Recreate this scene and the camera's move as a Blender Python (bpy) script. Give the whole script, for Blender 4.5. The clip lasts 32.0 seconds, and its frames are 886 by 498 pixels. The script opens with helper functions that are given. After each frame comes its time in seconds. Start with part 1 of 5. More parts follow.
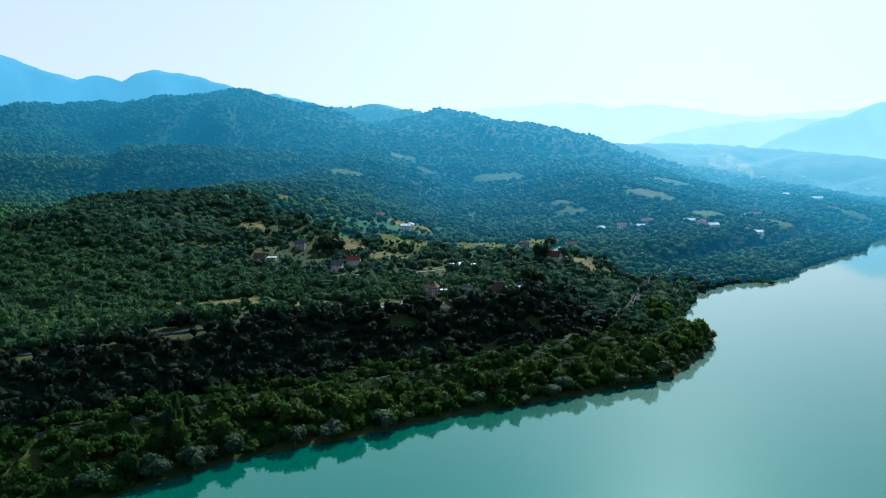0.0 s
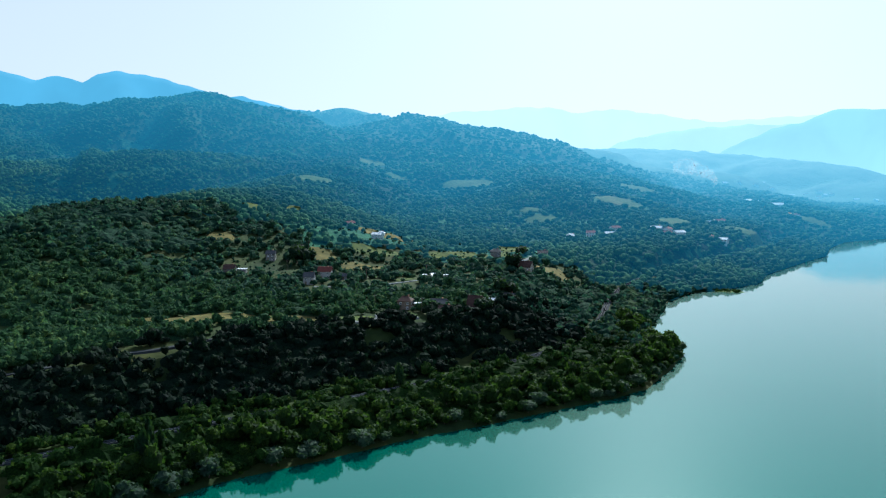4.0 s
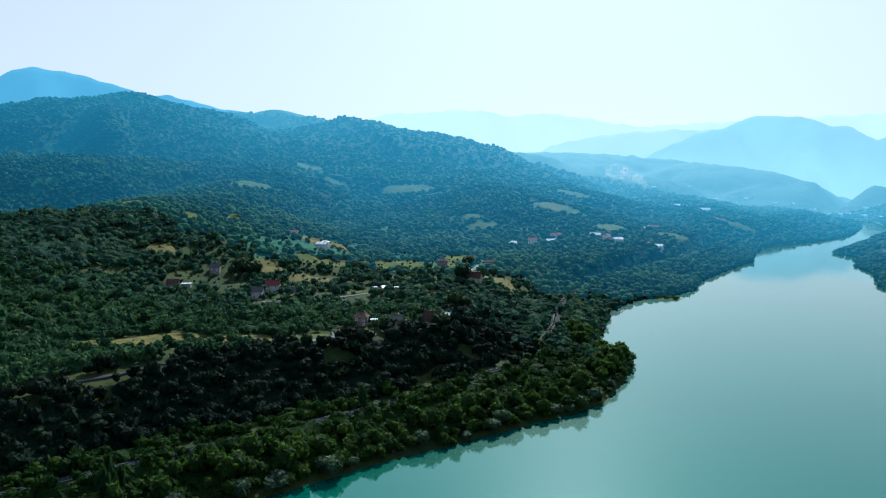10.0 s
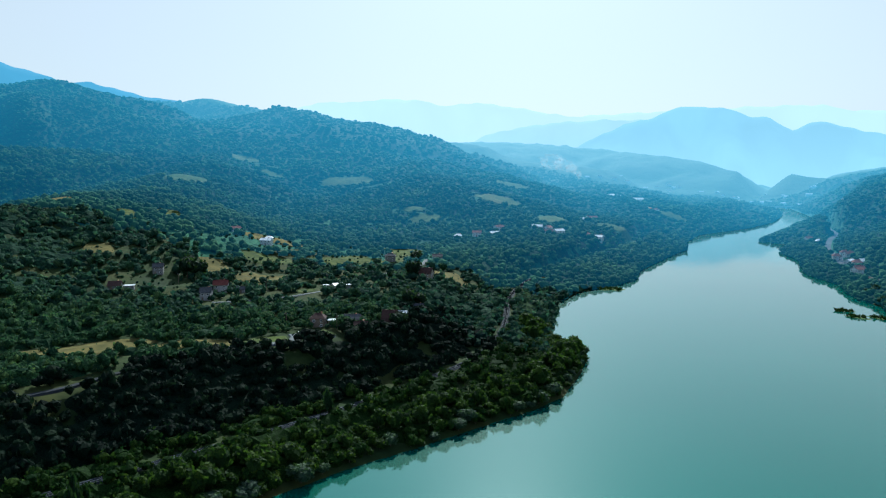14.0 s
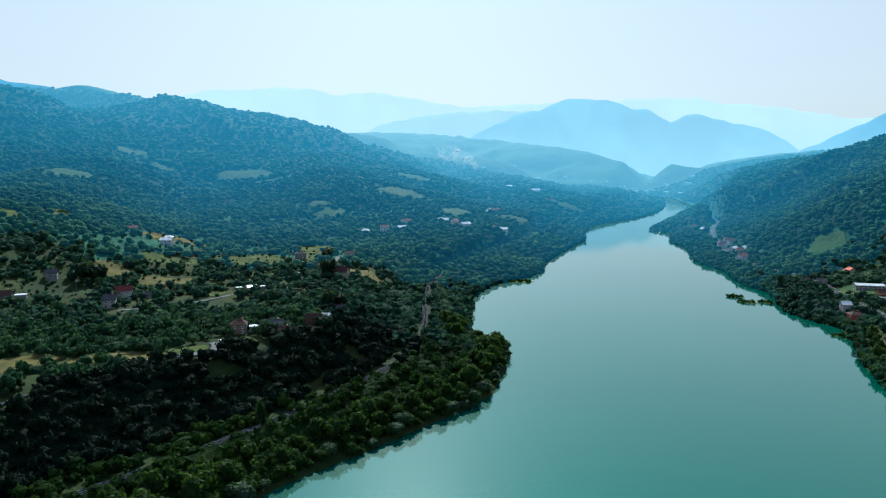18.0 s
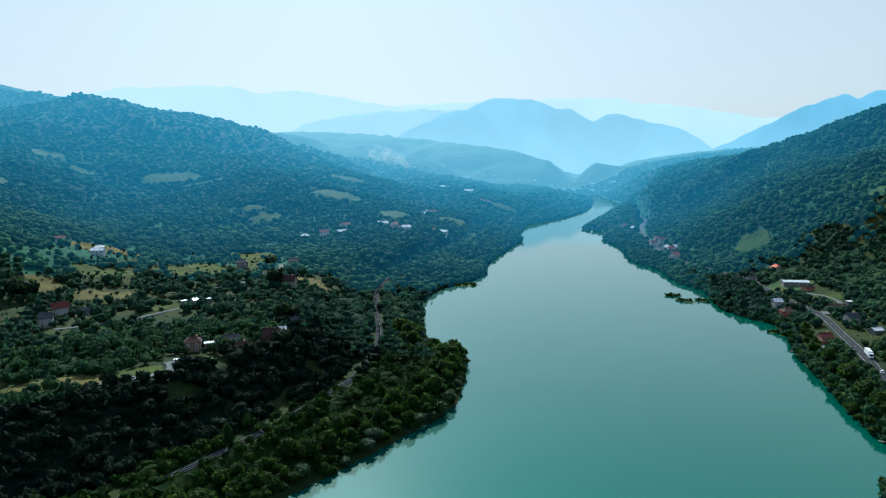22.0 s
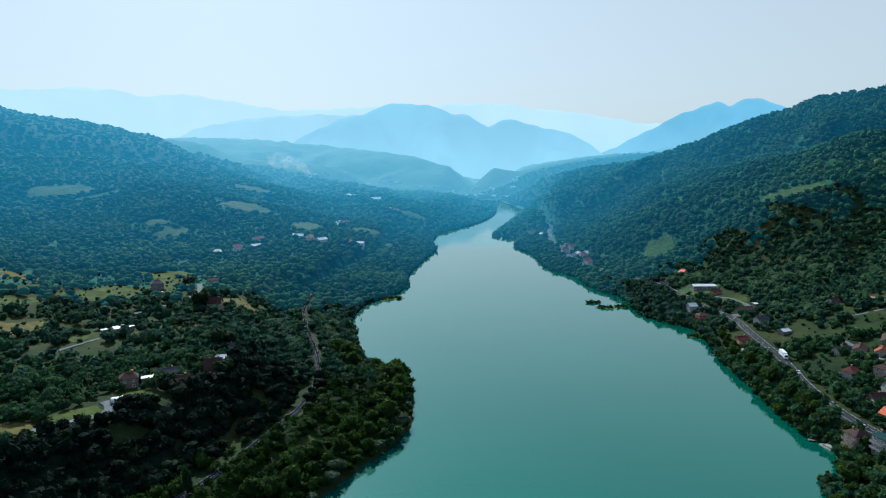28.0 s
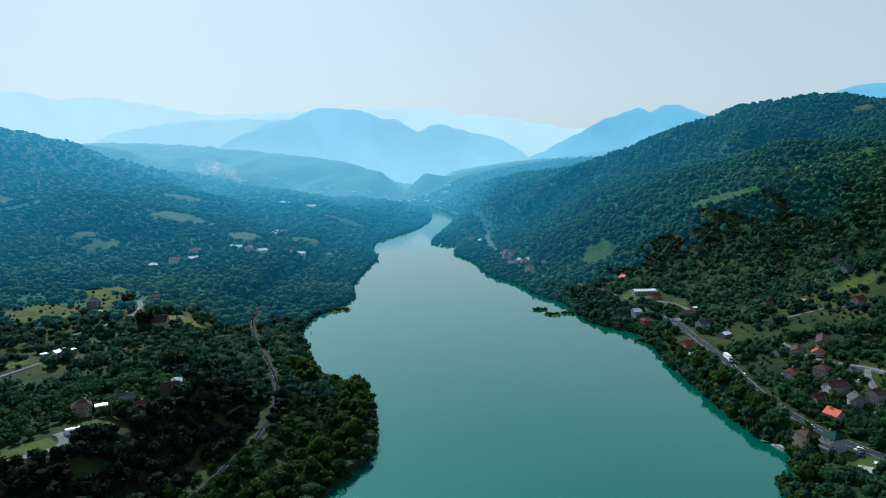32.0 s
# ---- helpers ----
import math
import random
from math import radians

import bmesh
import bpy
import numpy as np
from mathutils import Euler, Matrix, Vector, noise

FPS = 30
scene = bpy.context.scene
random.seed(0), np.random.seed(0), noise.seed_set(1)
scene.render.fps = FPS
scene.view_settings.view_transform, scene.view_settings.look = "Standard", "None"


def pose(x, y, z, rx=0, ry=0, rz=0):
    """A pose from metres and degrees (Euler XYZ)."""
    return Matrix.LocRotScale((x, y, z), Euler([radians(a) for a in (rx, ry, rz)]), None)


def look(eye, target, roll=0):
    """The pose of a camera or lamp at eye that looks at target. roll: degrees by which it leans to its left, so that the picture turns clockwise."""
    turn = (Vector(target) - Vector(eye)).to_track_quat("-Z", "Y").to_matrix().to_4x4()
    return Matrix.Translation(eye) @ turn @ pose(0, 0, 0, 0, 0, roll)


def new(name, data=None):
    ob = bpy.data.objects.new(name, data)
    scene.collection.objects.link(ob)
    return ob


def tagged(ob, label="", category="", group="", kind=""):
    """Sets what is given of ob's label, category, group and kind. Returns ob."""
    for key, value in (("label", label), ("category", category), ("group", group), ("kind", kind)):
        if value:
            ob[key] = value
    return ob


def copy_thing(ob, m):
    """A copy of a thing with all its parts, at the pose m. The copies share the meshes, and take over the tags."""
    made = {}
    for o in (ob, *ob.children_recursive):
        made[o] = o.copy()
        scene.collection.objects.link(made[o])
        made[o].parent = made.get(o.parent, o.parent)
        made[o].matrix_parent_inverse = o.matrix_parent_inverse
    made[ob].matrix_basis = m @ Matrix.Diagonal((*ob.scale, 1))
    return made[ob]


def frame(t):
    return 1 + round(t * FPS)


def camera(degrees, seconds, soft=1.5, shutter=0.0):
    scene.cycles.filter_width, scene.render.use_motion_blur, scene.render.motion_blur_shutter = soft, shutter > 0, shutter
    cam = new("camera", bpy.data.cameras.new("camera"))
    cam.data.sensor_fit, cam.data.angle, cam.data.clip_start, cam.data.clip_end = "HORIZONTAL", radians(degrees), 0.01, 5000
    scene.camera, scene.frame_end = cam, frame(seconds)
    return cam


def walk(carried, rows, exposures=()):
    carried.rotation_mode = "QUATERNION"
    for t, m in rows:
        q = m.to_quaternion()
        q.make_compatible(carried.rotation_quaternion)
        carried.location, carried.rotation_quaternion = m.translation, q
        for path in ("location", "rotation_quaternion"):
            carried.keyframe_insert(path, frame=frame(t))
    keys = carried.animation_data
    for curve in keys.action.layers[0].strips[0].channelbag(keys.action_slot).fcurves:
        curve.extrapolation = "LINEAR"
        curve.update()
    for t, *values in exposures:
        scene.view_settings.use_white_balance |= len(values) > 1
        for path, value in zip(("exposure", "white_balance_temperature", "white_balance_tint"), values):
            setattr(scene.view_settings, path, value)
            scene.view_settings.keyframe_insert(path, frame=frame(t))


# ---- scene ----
cam = camera(64.33, 32.0, soft=1.2)
PATH = [
    (0.0, look((104.89, 25.54, 94.63), (-231.84, 391.18, 40.63), -0.07)),
    (1.5, look((104.14, 25.10, 96.84), (-226.07, 396.74, 43.54), -0.05)),
    (3.0, look((102.86, 24.29, 99.08), (-221.28, 401.34, 46.46), 0.07)),
    (6.0, look((99.12, 22.02, 103.29), (-210.14, 411.61, 52.50), 0.19)),
    (7.5, look((96.44, 20.55, 105.21), (-204.62, 416.61, 55.20), 0.31)),
    (9.0, look((93.09, 18.58, 107.15), (-197.34, 422.53, 57.42), 0.31)),
    (10.5, look((89.32, 16.12, 109.05), (-188.01, 428.90, 57.01), 0.34)),
    (12.0, look((85.25, 13.71, 110.95), (-178.73, 434.81, 56.25), 0.22)),
    (13.0, look((82.41, 12.12, 112.32), (-171.04, 439.35, 55.43), 0.16)),
    (14.0, look((79.45, 10.54, 113.75), (-162.15, 444.33, 54.96), 0.18)),
    (17.0, look((67.59, 6.71, 117.99), (-123.40, 464.23, 53.27), 0.10)),
    (18.0, look((63.03, 5.59, 119.36), (-110.03, 470.01, 53.30), 0.11)),
    (19.0, look((58.41, 4.58, 120.80), (-98.08, 474.73, 53.97), 0.10)),
    (21.0, look((49.47, 2.88, 124.08), (-84.62, 479.80, 56.51), -0.04)),
    (23.0, look((40.94, 1.69, 126.69), (-70.34, 484.51, 59.59), -0.16)),
    (25.0, look((31.55, 1.24, 129.24), (-55.99, 489.05, 63.12), -0.28)),
    (28.0, look((17.98, 0.11, 134.11), (-32.61, 493.26, 68.98), -0.37)),
    (30.0, look((8.73, -0.24, 136.89), (-16.73, 495.01, 72.99), -0.46)),
    (32.0, look((-0.00, 0.00, 140.00), (-0.00, 496.03, 77.10), -0.54)),
]
walk(cam, PATH, [(0.0, 0.5, 5400, 2), (6.0, 0.48, 5400, 3), (12.0, 0.36, 5400, 2), (19.0, 0.26, 5400, 1), (25.0, 0.2, 5400, 1), (32.0, 0.12, 5400, 1)])

# ---- sky, sun, exposure ----
SUN_AZ = radians(23.5)      # to the left of +y
SUN_EL = radians(36)
world = bpy.data.worlds.new("world")
scene.world = world
world.use_nodes = True
wn, wl = world.node_tree.nodes, world.node_tree.links
sky = wn.new("ShaderNodeTexSky")
sky.sky_type = "NISHITA"
sky.sun_disc = False
sky.sun_elevation = SUN_EL
sky.sun_rotation = -SUN_AZ
sky.air_density, sky.dust_density, sky.ozone_density = 1.2, 2.2, 3.0
sky.altitude = 300
bg = wn["Background"]
bg.inputs["Strength"].default_value = 0.088
# summer haze: the sky is washed out towards white all over
grey = wn.new("ShaderNodeRGBToBW")
wl.new(sky.outputs[0], grey.inputs[0])
pale = wn.new("ShaderNodeMix")
pale.data_type, pale.blend_type = "RGBA", "MULTIPLY"
pale.inputs["Factor"].default_value = 1.0
even = wn.new("ShaderNodeMath")
even.operation = "POWER"
even.inputs[1].default_value = 0.2
wl.new(grey.outputs[0], even.inputs[0])
wl.new(even.outputs[0], pale.inputs["A"])
pale.inputs["B"].default_value = (4.86, 4.86, 4.5, 1)
wash = wn.new("ShaderNodeMix")
wash.data_type = "RGBA"
low = wn.new("ShaderNodeMapRange")
low.inputs["From Min"].default_value, low.inputs["From Max"].default_value = 0.9, 2.6
low.inputs["To Min"].default_value, low.inputs["To Max"].default_value = 0.15, 0.9
wl.new(grey.outputs[0], low.inputs["Value"])
wl.new(low.outputs[0], wash.inputs["Factor"])
blue = wn.new("ShaderNodeMix")
blue.data_type, blue.blend_type = "RGBA", "MULTIPLY"
blue.inputs["Factor"].default_value = 1.0
blue.inputs["B"].default_value = (0.7, 1.08, 1.85, 1)
wl.new(sky.outputs[0], blue.inputs["A"])
wl.new(blue.outputs["Result"], wash.inputs["A"])
wl.new(pale.outputs["Result"], wash.inputs["B"])
wl.new(wash.outputs["Result"], bg.inputs["Color"])
sun_dir = Vector((-math.sin(SUN_AZ) * math.cos(SUN_EL), math.cos(SUN_AZ) * math.cos(SUN_EL), math.sin(SUN_EL)))
sun = new("sun", bpy.data.lights.new("sun", "SUN"))
sun.data.energy, sun.data.angle, sun.data.color = 5.0, radians(0.6), (1.0, 0.94, 0.80)
sun.matrix_world = look(sun_dir * 100, (0, 0, 0))


# ---- materials ----
def mat(name):
    m = bpy.data.materials.new(name)
    m.use_nodes = True
    n, l = m.node_tree.nodes, m.node_tree.links
    return m, n, l, n["Principled BSDF"]


def noise_node(n, l, scale, detail=3.0, coord=None):
    t = n.new("ShaderNodeTexNoise")
    t.inputs["Scale"].default_value, t.inputs["Detail"].default_value = scale, detail
    if coord is not None:
        l.new(coord, t.inputs["Vector"])
    return t.outputs["Fac"]


def ramp(n, l, fac, *stops):
    r = n.new("ShaderNodeValToRGB")
    while len(r.color_ramp.elements) < len(stops):
        r.color_ramp.elements.new(0.5)
    for e, (p, c) in zip(r.color_ramp.elements, stops):
        e.position, e.color = p, (*c, 1)
    l.new(fac, r.inputs["Fac"])
    return r.outputs["Color"]


def mix(n, l, fac, a, b, how="MIX"):
    m = n.new("ShaderNodeMix")
    m.data_type, m.blend_type = "RGBA", how
    for socket, v in ((m.inputs["Factor"], fac), (m.inputs["A"], a), (m.inputs["B"], b)):
        if isinstance(v, (int, float)):
            socket.default_value = v
        elif isinstance(v, tuple):
            socket.default_value = (*v, 1)
        else:
            l.new(v, socket)
    return m.outputs["Result"]


def position(n):
    return n.new("ShaderNodeNewGeometry").outputs["Position"]


def surface(name, colours, scale, rough=0.85, fine=None, bump=0.0, metal=0.0, random_tint=0.0, spec=0.12):
    """A plain weathered surface: broad stains, fine grain and a little relief, at true size."""
    m, n, l, p = mat(name)
    pos = position(n)
    c = ramp(n, l, noise_node(n, l, scale, 4, pos), (0.3, colours[0]), (0.7, colours[1]))
    g = noise_node(n, l, fine or scale * 9, 3, pos)
    c = mix(n, l, 0.35, c, ramp(n, l, g, (0.3, (0.62, 0.62, 0.62)), (0.7, (1.25, 1.25, 1.25))), "MULTIPLY")
    if random_tint:
        r = n.new("ShaderNodeObjectInfo").outputs["Random"]
        c = mix(n, l, random_tint, c, ramp(n, l, r, (0.0, (0.55, 0.55, 0.55)), (1.0, (1.4, 1.4, 1.4))), "MULTIPLY")
    l.new(c, p.inputs["Base Color"])
    p.inputs["Roughness"].default_value, p.inputs["Metallic"].default_value = rough, metal
    p.inputs["Specular IOR Level"].default_value = spec
    if bump:
        bn = n.new("ShaderNodeBump")
        bn.inputs["Strength"].default_value, bn.inputs["Distance"].default_value = 0.6, bump
        l.new(g, bn.inputs["Height"])
        l.new(bn.outputs[0], p.inputs["Normal"])
    return m


def foliage(name, dark, light, warm, per_object=True, through_light=0.3, grain=0.9):
    """Leaves: each clump its own green, some light passing through."""
    m, n, l, p = mat(name)
    isle = n.new("ShaderNodeNewGeometry").outputs["Random Per Island"]
    c = ramp(n, l, isle, (0.0, dark), (0.75, light), (1.0, warm))
    pos = position(n)
    broad = noise_node(n, l, 0.012, 3, pos)
    c = mix(n, l, 0.7, c, ramp(n, l, broad, (0.35, (0.6, 0.72, 0.7)), (0.65, (1.3, 1.2, 1.0))), "MULTIPLY")
    if per_object:
        r = n.new("ShaderNodeObjectInfo").outputs["Random"]
        c = mix(n, l, 0.8, c, ramp(n, l, r, (0.0, (0.6, 0.7, 0.72)), (1.0, (1.4, 1.3, 1.1))), "MULTIPLY")
    fine = noise_node(n, l, grain, 4, pos)
    c = mix(n, l, 0.85, c, ramp(n, l, fine, (0.34, (0.45, 0.5, 0.55)), (0.5, (0.95, 0.95, 0.95)), (0.68, (1.75, 1.65, 1.4))), "MULTIPLY")
    bn = n.new("ShaderNodeBump")
    bn.inputs["Strength"].default_value, bn.inputs["Distance"].default_value = 0.9, 0.5 / grain
    l.new(fine, bn.inputs["Height"])
    l.new(bn.outputs[0], p.inputs["Normal"])
    l.new(c, p.inputs["Base Color"])
    p.inputs["Roughness"].default_value = 0.75
    p.inputs["Specular IOR Level"].default_value = 0.12 if per_object else 0.04
    tr = n.new("ShaderNodeBsdfTranslucent")
    l.new(mix(n, l, 0.45, c, (0.06, 0.13, 0.012)) if per_object else c, tr.inputs["Color"])
    ms = n.new("ShaderNodeMixShader")
    ms.inputs[0].default_value = through_light
    l.new(p.outputs[0], ms.inputs[1])
    l.new(tr.outputs[0], ms.inputs[2])
    out = ms.outputs[0]
    l.new(out, n["Material Output"].inputs["Surface"])
    return m


M_LEAF = foliage("leaves", (0.0104, 0.0299, 0.0064), (0.0260, 0.0565, 0.0096), (0.0520, 0.0914, 0.0111), through_light=0.42, grain=1.8)
M_WILLOW = foliage("willow_leaves", (0.022, 0.044, 0.03), (0.045, 0.078, 0.05), (0.07, 0.11, 0.065), through_light=0.35)
M_DARK = foliage("dark_leaves", (0.005, 0.017, 0.011), (0.010, 0.032, 0.016), (0.018, 0.045, 0.018))
M_SCRUB = foliage("scrub_leaves", (0.0109, 0.0344, 0.0059), (0.0266, 0.0642, 0.0090), (0.0547, 0.0938, 0.0112), False, through_light=0.42, grain=1.7)
# shade of the steep bank painted in as a much darker leaf green
M_BANK = foliage("shaded_bank_leaves", (0.0034, 0.0101, 0.0078), (0.0068, 0.0185, 0.0108), (0.0135, 0.0287, 0.0128), False, grain=1.6)
M_WOOD_S = foliage("strip_leaves", (0.0080, 0.0277, 0.0065), (0.0207, 0.0497, 0.0094), (0.0436, 0.0774, 0.0112), False, through_light=0.42, grain=1.7)
# these two greens are lifted and blued: thin haze painted into the leaves
M_WOOD_A = foliage("wood_leaves", (0.0186, 0.0540, 0.0290), (0.0392, 0.0933, 0.0403), (0.0785, 0.1348, 0.0436), False, through_light=0.45, grain=1.6)
M_WOOD_B = foliage("hazed_terrace_leaves", (0.0170, 0.0538, 0.0426), (0.0340, 0.0876, 0.0511), (0.0621, 0.1174, 0.0528), False, through_light=0.48, grain=0.6)


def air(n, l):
    """How much haze to paint over a far place: 0 at the near woods, 1 at the end of the valley. More towards the sun.
    """
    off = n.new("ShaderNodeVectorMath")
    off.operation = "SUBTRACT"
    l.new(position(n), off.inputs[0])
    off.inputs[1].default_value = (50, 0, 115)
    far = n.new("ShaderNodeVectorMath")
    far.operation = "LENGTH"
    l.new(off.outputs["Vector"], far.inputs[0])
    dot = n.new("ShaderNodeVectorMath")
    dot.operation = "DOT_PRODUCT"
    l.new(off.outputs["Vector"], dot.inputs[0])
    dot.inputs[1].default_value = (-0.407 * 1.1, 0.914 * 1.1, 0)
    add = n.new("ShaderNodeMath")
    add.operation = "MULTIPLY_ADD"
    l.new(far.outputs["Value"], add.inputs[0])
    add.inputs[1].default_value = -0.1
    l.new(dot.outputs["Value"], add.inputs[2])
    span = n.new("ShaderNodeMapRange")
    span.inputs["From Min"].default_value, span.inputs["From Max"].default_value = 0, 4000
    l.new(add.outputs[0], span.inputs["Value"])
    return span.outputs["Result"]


def hazed(name, dark, light, warm, scale, grain, relief):
    """The far country: haze painted in; base colours dim and a blue glow grows as the valley goes on."""
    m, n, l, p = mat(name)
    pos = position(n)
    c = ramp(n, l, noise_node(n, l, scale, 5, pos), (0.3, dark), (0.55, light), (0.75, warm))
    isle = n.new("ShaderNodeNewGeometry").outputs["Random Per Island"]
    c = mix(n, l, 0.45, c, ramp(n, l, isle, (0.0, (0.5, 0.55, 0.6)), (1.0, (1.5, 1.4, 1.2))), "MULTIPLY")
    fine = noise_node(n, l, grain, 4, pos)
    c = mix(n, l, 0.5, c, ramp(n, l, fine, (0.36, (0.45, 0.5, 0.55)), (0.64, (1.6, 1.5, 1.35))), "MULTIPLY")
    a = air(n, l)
    # painted haze, first half: the base colour fades out with distance
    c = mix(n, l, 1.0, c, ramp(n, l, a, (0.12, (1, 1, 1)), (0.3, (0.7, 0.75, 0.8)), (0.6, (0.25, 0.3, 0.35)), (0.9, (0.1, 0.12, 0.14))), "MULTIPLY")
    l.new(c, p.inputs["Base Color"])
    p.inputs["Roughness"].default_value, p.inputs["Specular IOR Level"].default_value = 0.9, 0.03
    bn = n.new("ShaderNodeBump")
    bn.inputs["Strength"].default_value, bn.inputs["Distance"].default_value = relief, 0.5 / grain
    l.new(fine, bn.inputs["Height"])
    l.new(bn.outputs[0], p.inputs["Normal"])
    # painted haze, second half: a blue emission that pales with distance
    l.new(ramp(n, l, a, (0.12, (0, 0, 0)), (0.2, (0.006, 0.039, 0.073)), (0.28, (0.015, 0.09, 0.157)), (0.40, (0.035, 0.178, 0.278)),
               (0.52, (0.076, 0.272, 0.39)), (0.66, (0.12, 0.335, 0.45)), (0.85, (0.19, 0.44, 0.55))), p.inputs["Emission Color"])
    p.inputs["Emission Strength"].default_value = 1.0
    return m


# all greens below have haze painted into colour and glow
M_FAR_WOOD = hazed("distant_wood", (0.0167, 0.0585, 0.0279), (0.0313, 0.0879, 0.0350), (0.0680, 0.1255, 0.0350), 0.011, 0.35, 0.7)
M_FAR_HILL = hazed("distant_hill_wood", (0.0134, 0.0587, 0.0361), (0.0244, 0.0857, 0.0412), (0.0498, 0.1224, 0.0438), 0.007, 0.14, 0.8)
# wood colour darkened: the shade between far crowns is painted in
M_FAR_FLOOR = hazed("shaded_far_undergrowth", (0.007, 0.026, 0.015), (0.012, 0.037, 0.017), (0.024, 0.05, 0.018), 0.011, 0.3, 0.8)
M_FAR_FIELD = hazed("distant_meadow", (0.0268, 0.0612, 0.0204), (0.0446, 0.0796, 0.0231), (0.0759, 0.0857, 0.0306), 0.02, 0.3, 0.3)

# far walls, roofs and road carry the same painted haze glow
M_FAR_WALL = hazed("distant_plaster", (0.42, 0.41, 0.38), (0.55, 0.54, 0.5), (0.66, 0.65, 0.62), 0.05, 0.6, 0.1)
M_FAR_ROOF = hazed("distant_roof_sheet", (0.6, 0.62, 0.63), (0.72, 0.73, 0.74), (0.8, 0.8, 0.8), 0.05, 0.6, 0.1)
M_FAR_TILES = hazed("distant_roof_tiles", (0.1280, 0.0660, 0.0540), (0.1920, 0.0935, 0.0720), (0.2400, 0.1210, 0.0960), 0.05, 0.6, 0.1)
M_FAR_ROAD = hazed("distant_asphalt", (0.06, 0.07, 0.08), (0.09, 0.10, 0.11), (0.13, 0.14, 0.15), 0.05, 0.6, 0.1)
M_PLASTER = surface("white_plaster", ((0.3060, 0.3000, 0.2873), (0.4037, 0.3978, 0.3791)), 0.5, 0.9)
M_PINK = surface("pink_plaster", ((0.315, 0.233, 0.19), (0.391, 0.298, 0.244)), 0.5, 0.9)
M_CREAM = surface("cream_plaster", ((0.3168, 0.2768, 0.2072), (0.3920, 0.3456, 0.2704)), 0.5, 0.9)
M_GREY = surface("grey_render", ((0.1470, 0.1470, 0.1421), (0.2100, 0.2100, 0.2044)), 0.5, 0.9)
M_REDWALL = surface("red_painted_wall", ((0.42, 0.07, 0.06), (0.55, 0.11, 0.09)), 0.5, 0.85)
M_BLUEWALL = surface("pale_blue_plaster", ((0.2100, 0.2520, 0.2940), (0.2730, 0.3150, 0.3465)), 0.5, 0.9)
M_BRICK = surface("bare_block_wall", ((0.36, 0.17, 0.11), (0.48, 0.25, 0.17)), 0.8, 0.92)
M_ROOF_BROWN = surface("brown_roof_tiles", ((0.042, 0.024, 0.021), (0.078, 0.045, 0.036)), 0.7, 0.8, 4.0, 0.05)
M_ROOF_RED = surface("red_brown_roof_tiles", ((0.091, 0.028, 0.0231), (0.14, 0.0434, 0.035)), 0.7, 0.8, 4.0, 0.05)
M_ROOF_ORANGE = surface("orange_roof_tiles", ((0.52, 0.10, 0.05), (0.66, 0.16, 0.08)), 0.7, 0.75, 4.0, 0.05)
M_ROOF_CLAY = surface("clay_roof_tiles", ((0.22, 0.055, 0.035), (0.32, 0.085, 0.05)), 0.7, 0.8, 4.0, 0.05)
M_ROOF_GREY = surface("grey_roof_sheet", ((0.05, 0.053, 0.057), (0.09, 0.094, 0.098)), 0.7, 0.85, 4.0, 0.03, spec=0.08)
M_ROOF_TEAL = surface("dark_teal_roof_sheet", ((0.008, 0.035, 0.036), (0.016, 0.055, 0.053)), 0.7, 0.85, 4.0, 0.03, spec=0.1)
M_ROOF_WHITE = surface("white_metal_roof", ((0.561, 0.578, 0.595), (0.68, 0.697, 0.705)), 0.6, 0.35, 4.0, 0.02, spec=0.5)
M_CONCRETE = surface("concrete", ((0.252, 0.245, 0.231), (0.364, 0.35, 0.329)), 0.4, 0.9, 3.0, 0.01)
M_ASPHALT = surface("asphalt", ((0.0178, 0.0212, 0.0257), (0.0327, 0.0389, 0.0450)), 0.15, 0.85, 3.0, 0.01)
M_GRAVEL = surface("pale_gravel", ((0.0986, 0.1066, 0.1076), (0.1734, 0.1890, 0.1907)), 0.3, 0.95, 4.0, 0.03)
M_BALLAST = surface("railway_ballast", ((0.0176, 0.0218, 0.0264), (0.0360, 0.0437, 0.0517)), 0.3, 0.98, 3.0, 0.04)
M_SLEEPER = surface("weathered_sleeper", ((0.0160, 0.0181, 0.0209), (0.0288, 0.0323, 0.0363)), 1.0, 0.95)
M_STEEL = surface("rail_steel", ((0.0800, 0.0931, 0.1045), (0.1200, 0.1396, 0.1573)), 1.0, 0.75, metal=0.1)
M_TIMBER = surface("weathered_timber", ((0.13, 0.10, 0.075), (0.24, 0.19, 0.14)), 1.5, 0.85)
M_BARK = surface("bark", ((0.06, 0.045, 0.035), (0.13, 0.10, 0.08)), 1.2, 0.95, 6.0, 0.03)
M_EARTH = surface("bare_earth", ((0.22, 0.16, 0.11), (0.36, 0.27, 0.2)), 0.15, 0.95, 2.0, 0.05)
M_HAY = surface("mown_hay_field", ((0.0612, 0.0600, 0.0144), (0.1368, 0.1125, 0.0288)), 0.12, 0.95, 0.9, 0.08)
M_GRASS = surface("bright_meadow", ((0.0224, 0.0442, 0.0081), (0.0680, 0.0935, 0.0144)), 0.11, 0.95, 0.8, 0.1)
M_STRIPE = surface("white_road_paint", ((0.3600, 0.3600, 0.3480), (0.4320, 0.4320, 0.4200)), 1.0, 0.7)
M_PAINT_WHITE = surface("white_coach_paint", ((0.74, 0.75, 0.76), (0.82, 0.83, 0.84)), 1.0, 0.3, spec=0.5)
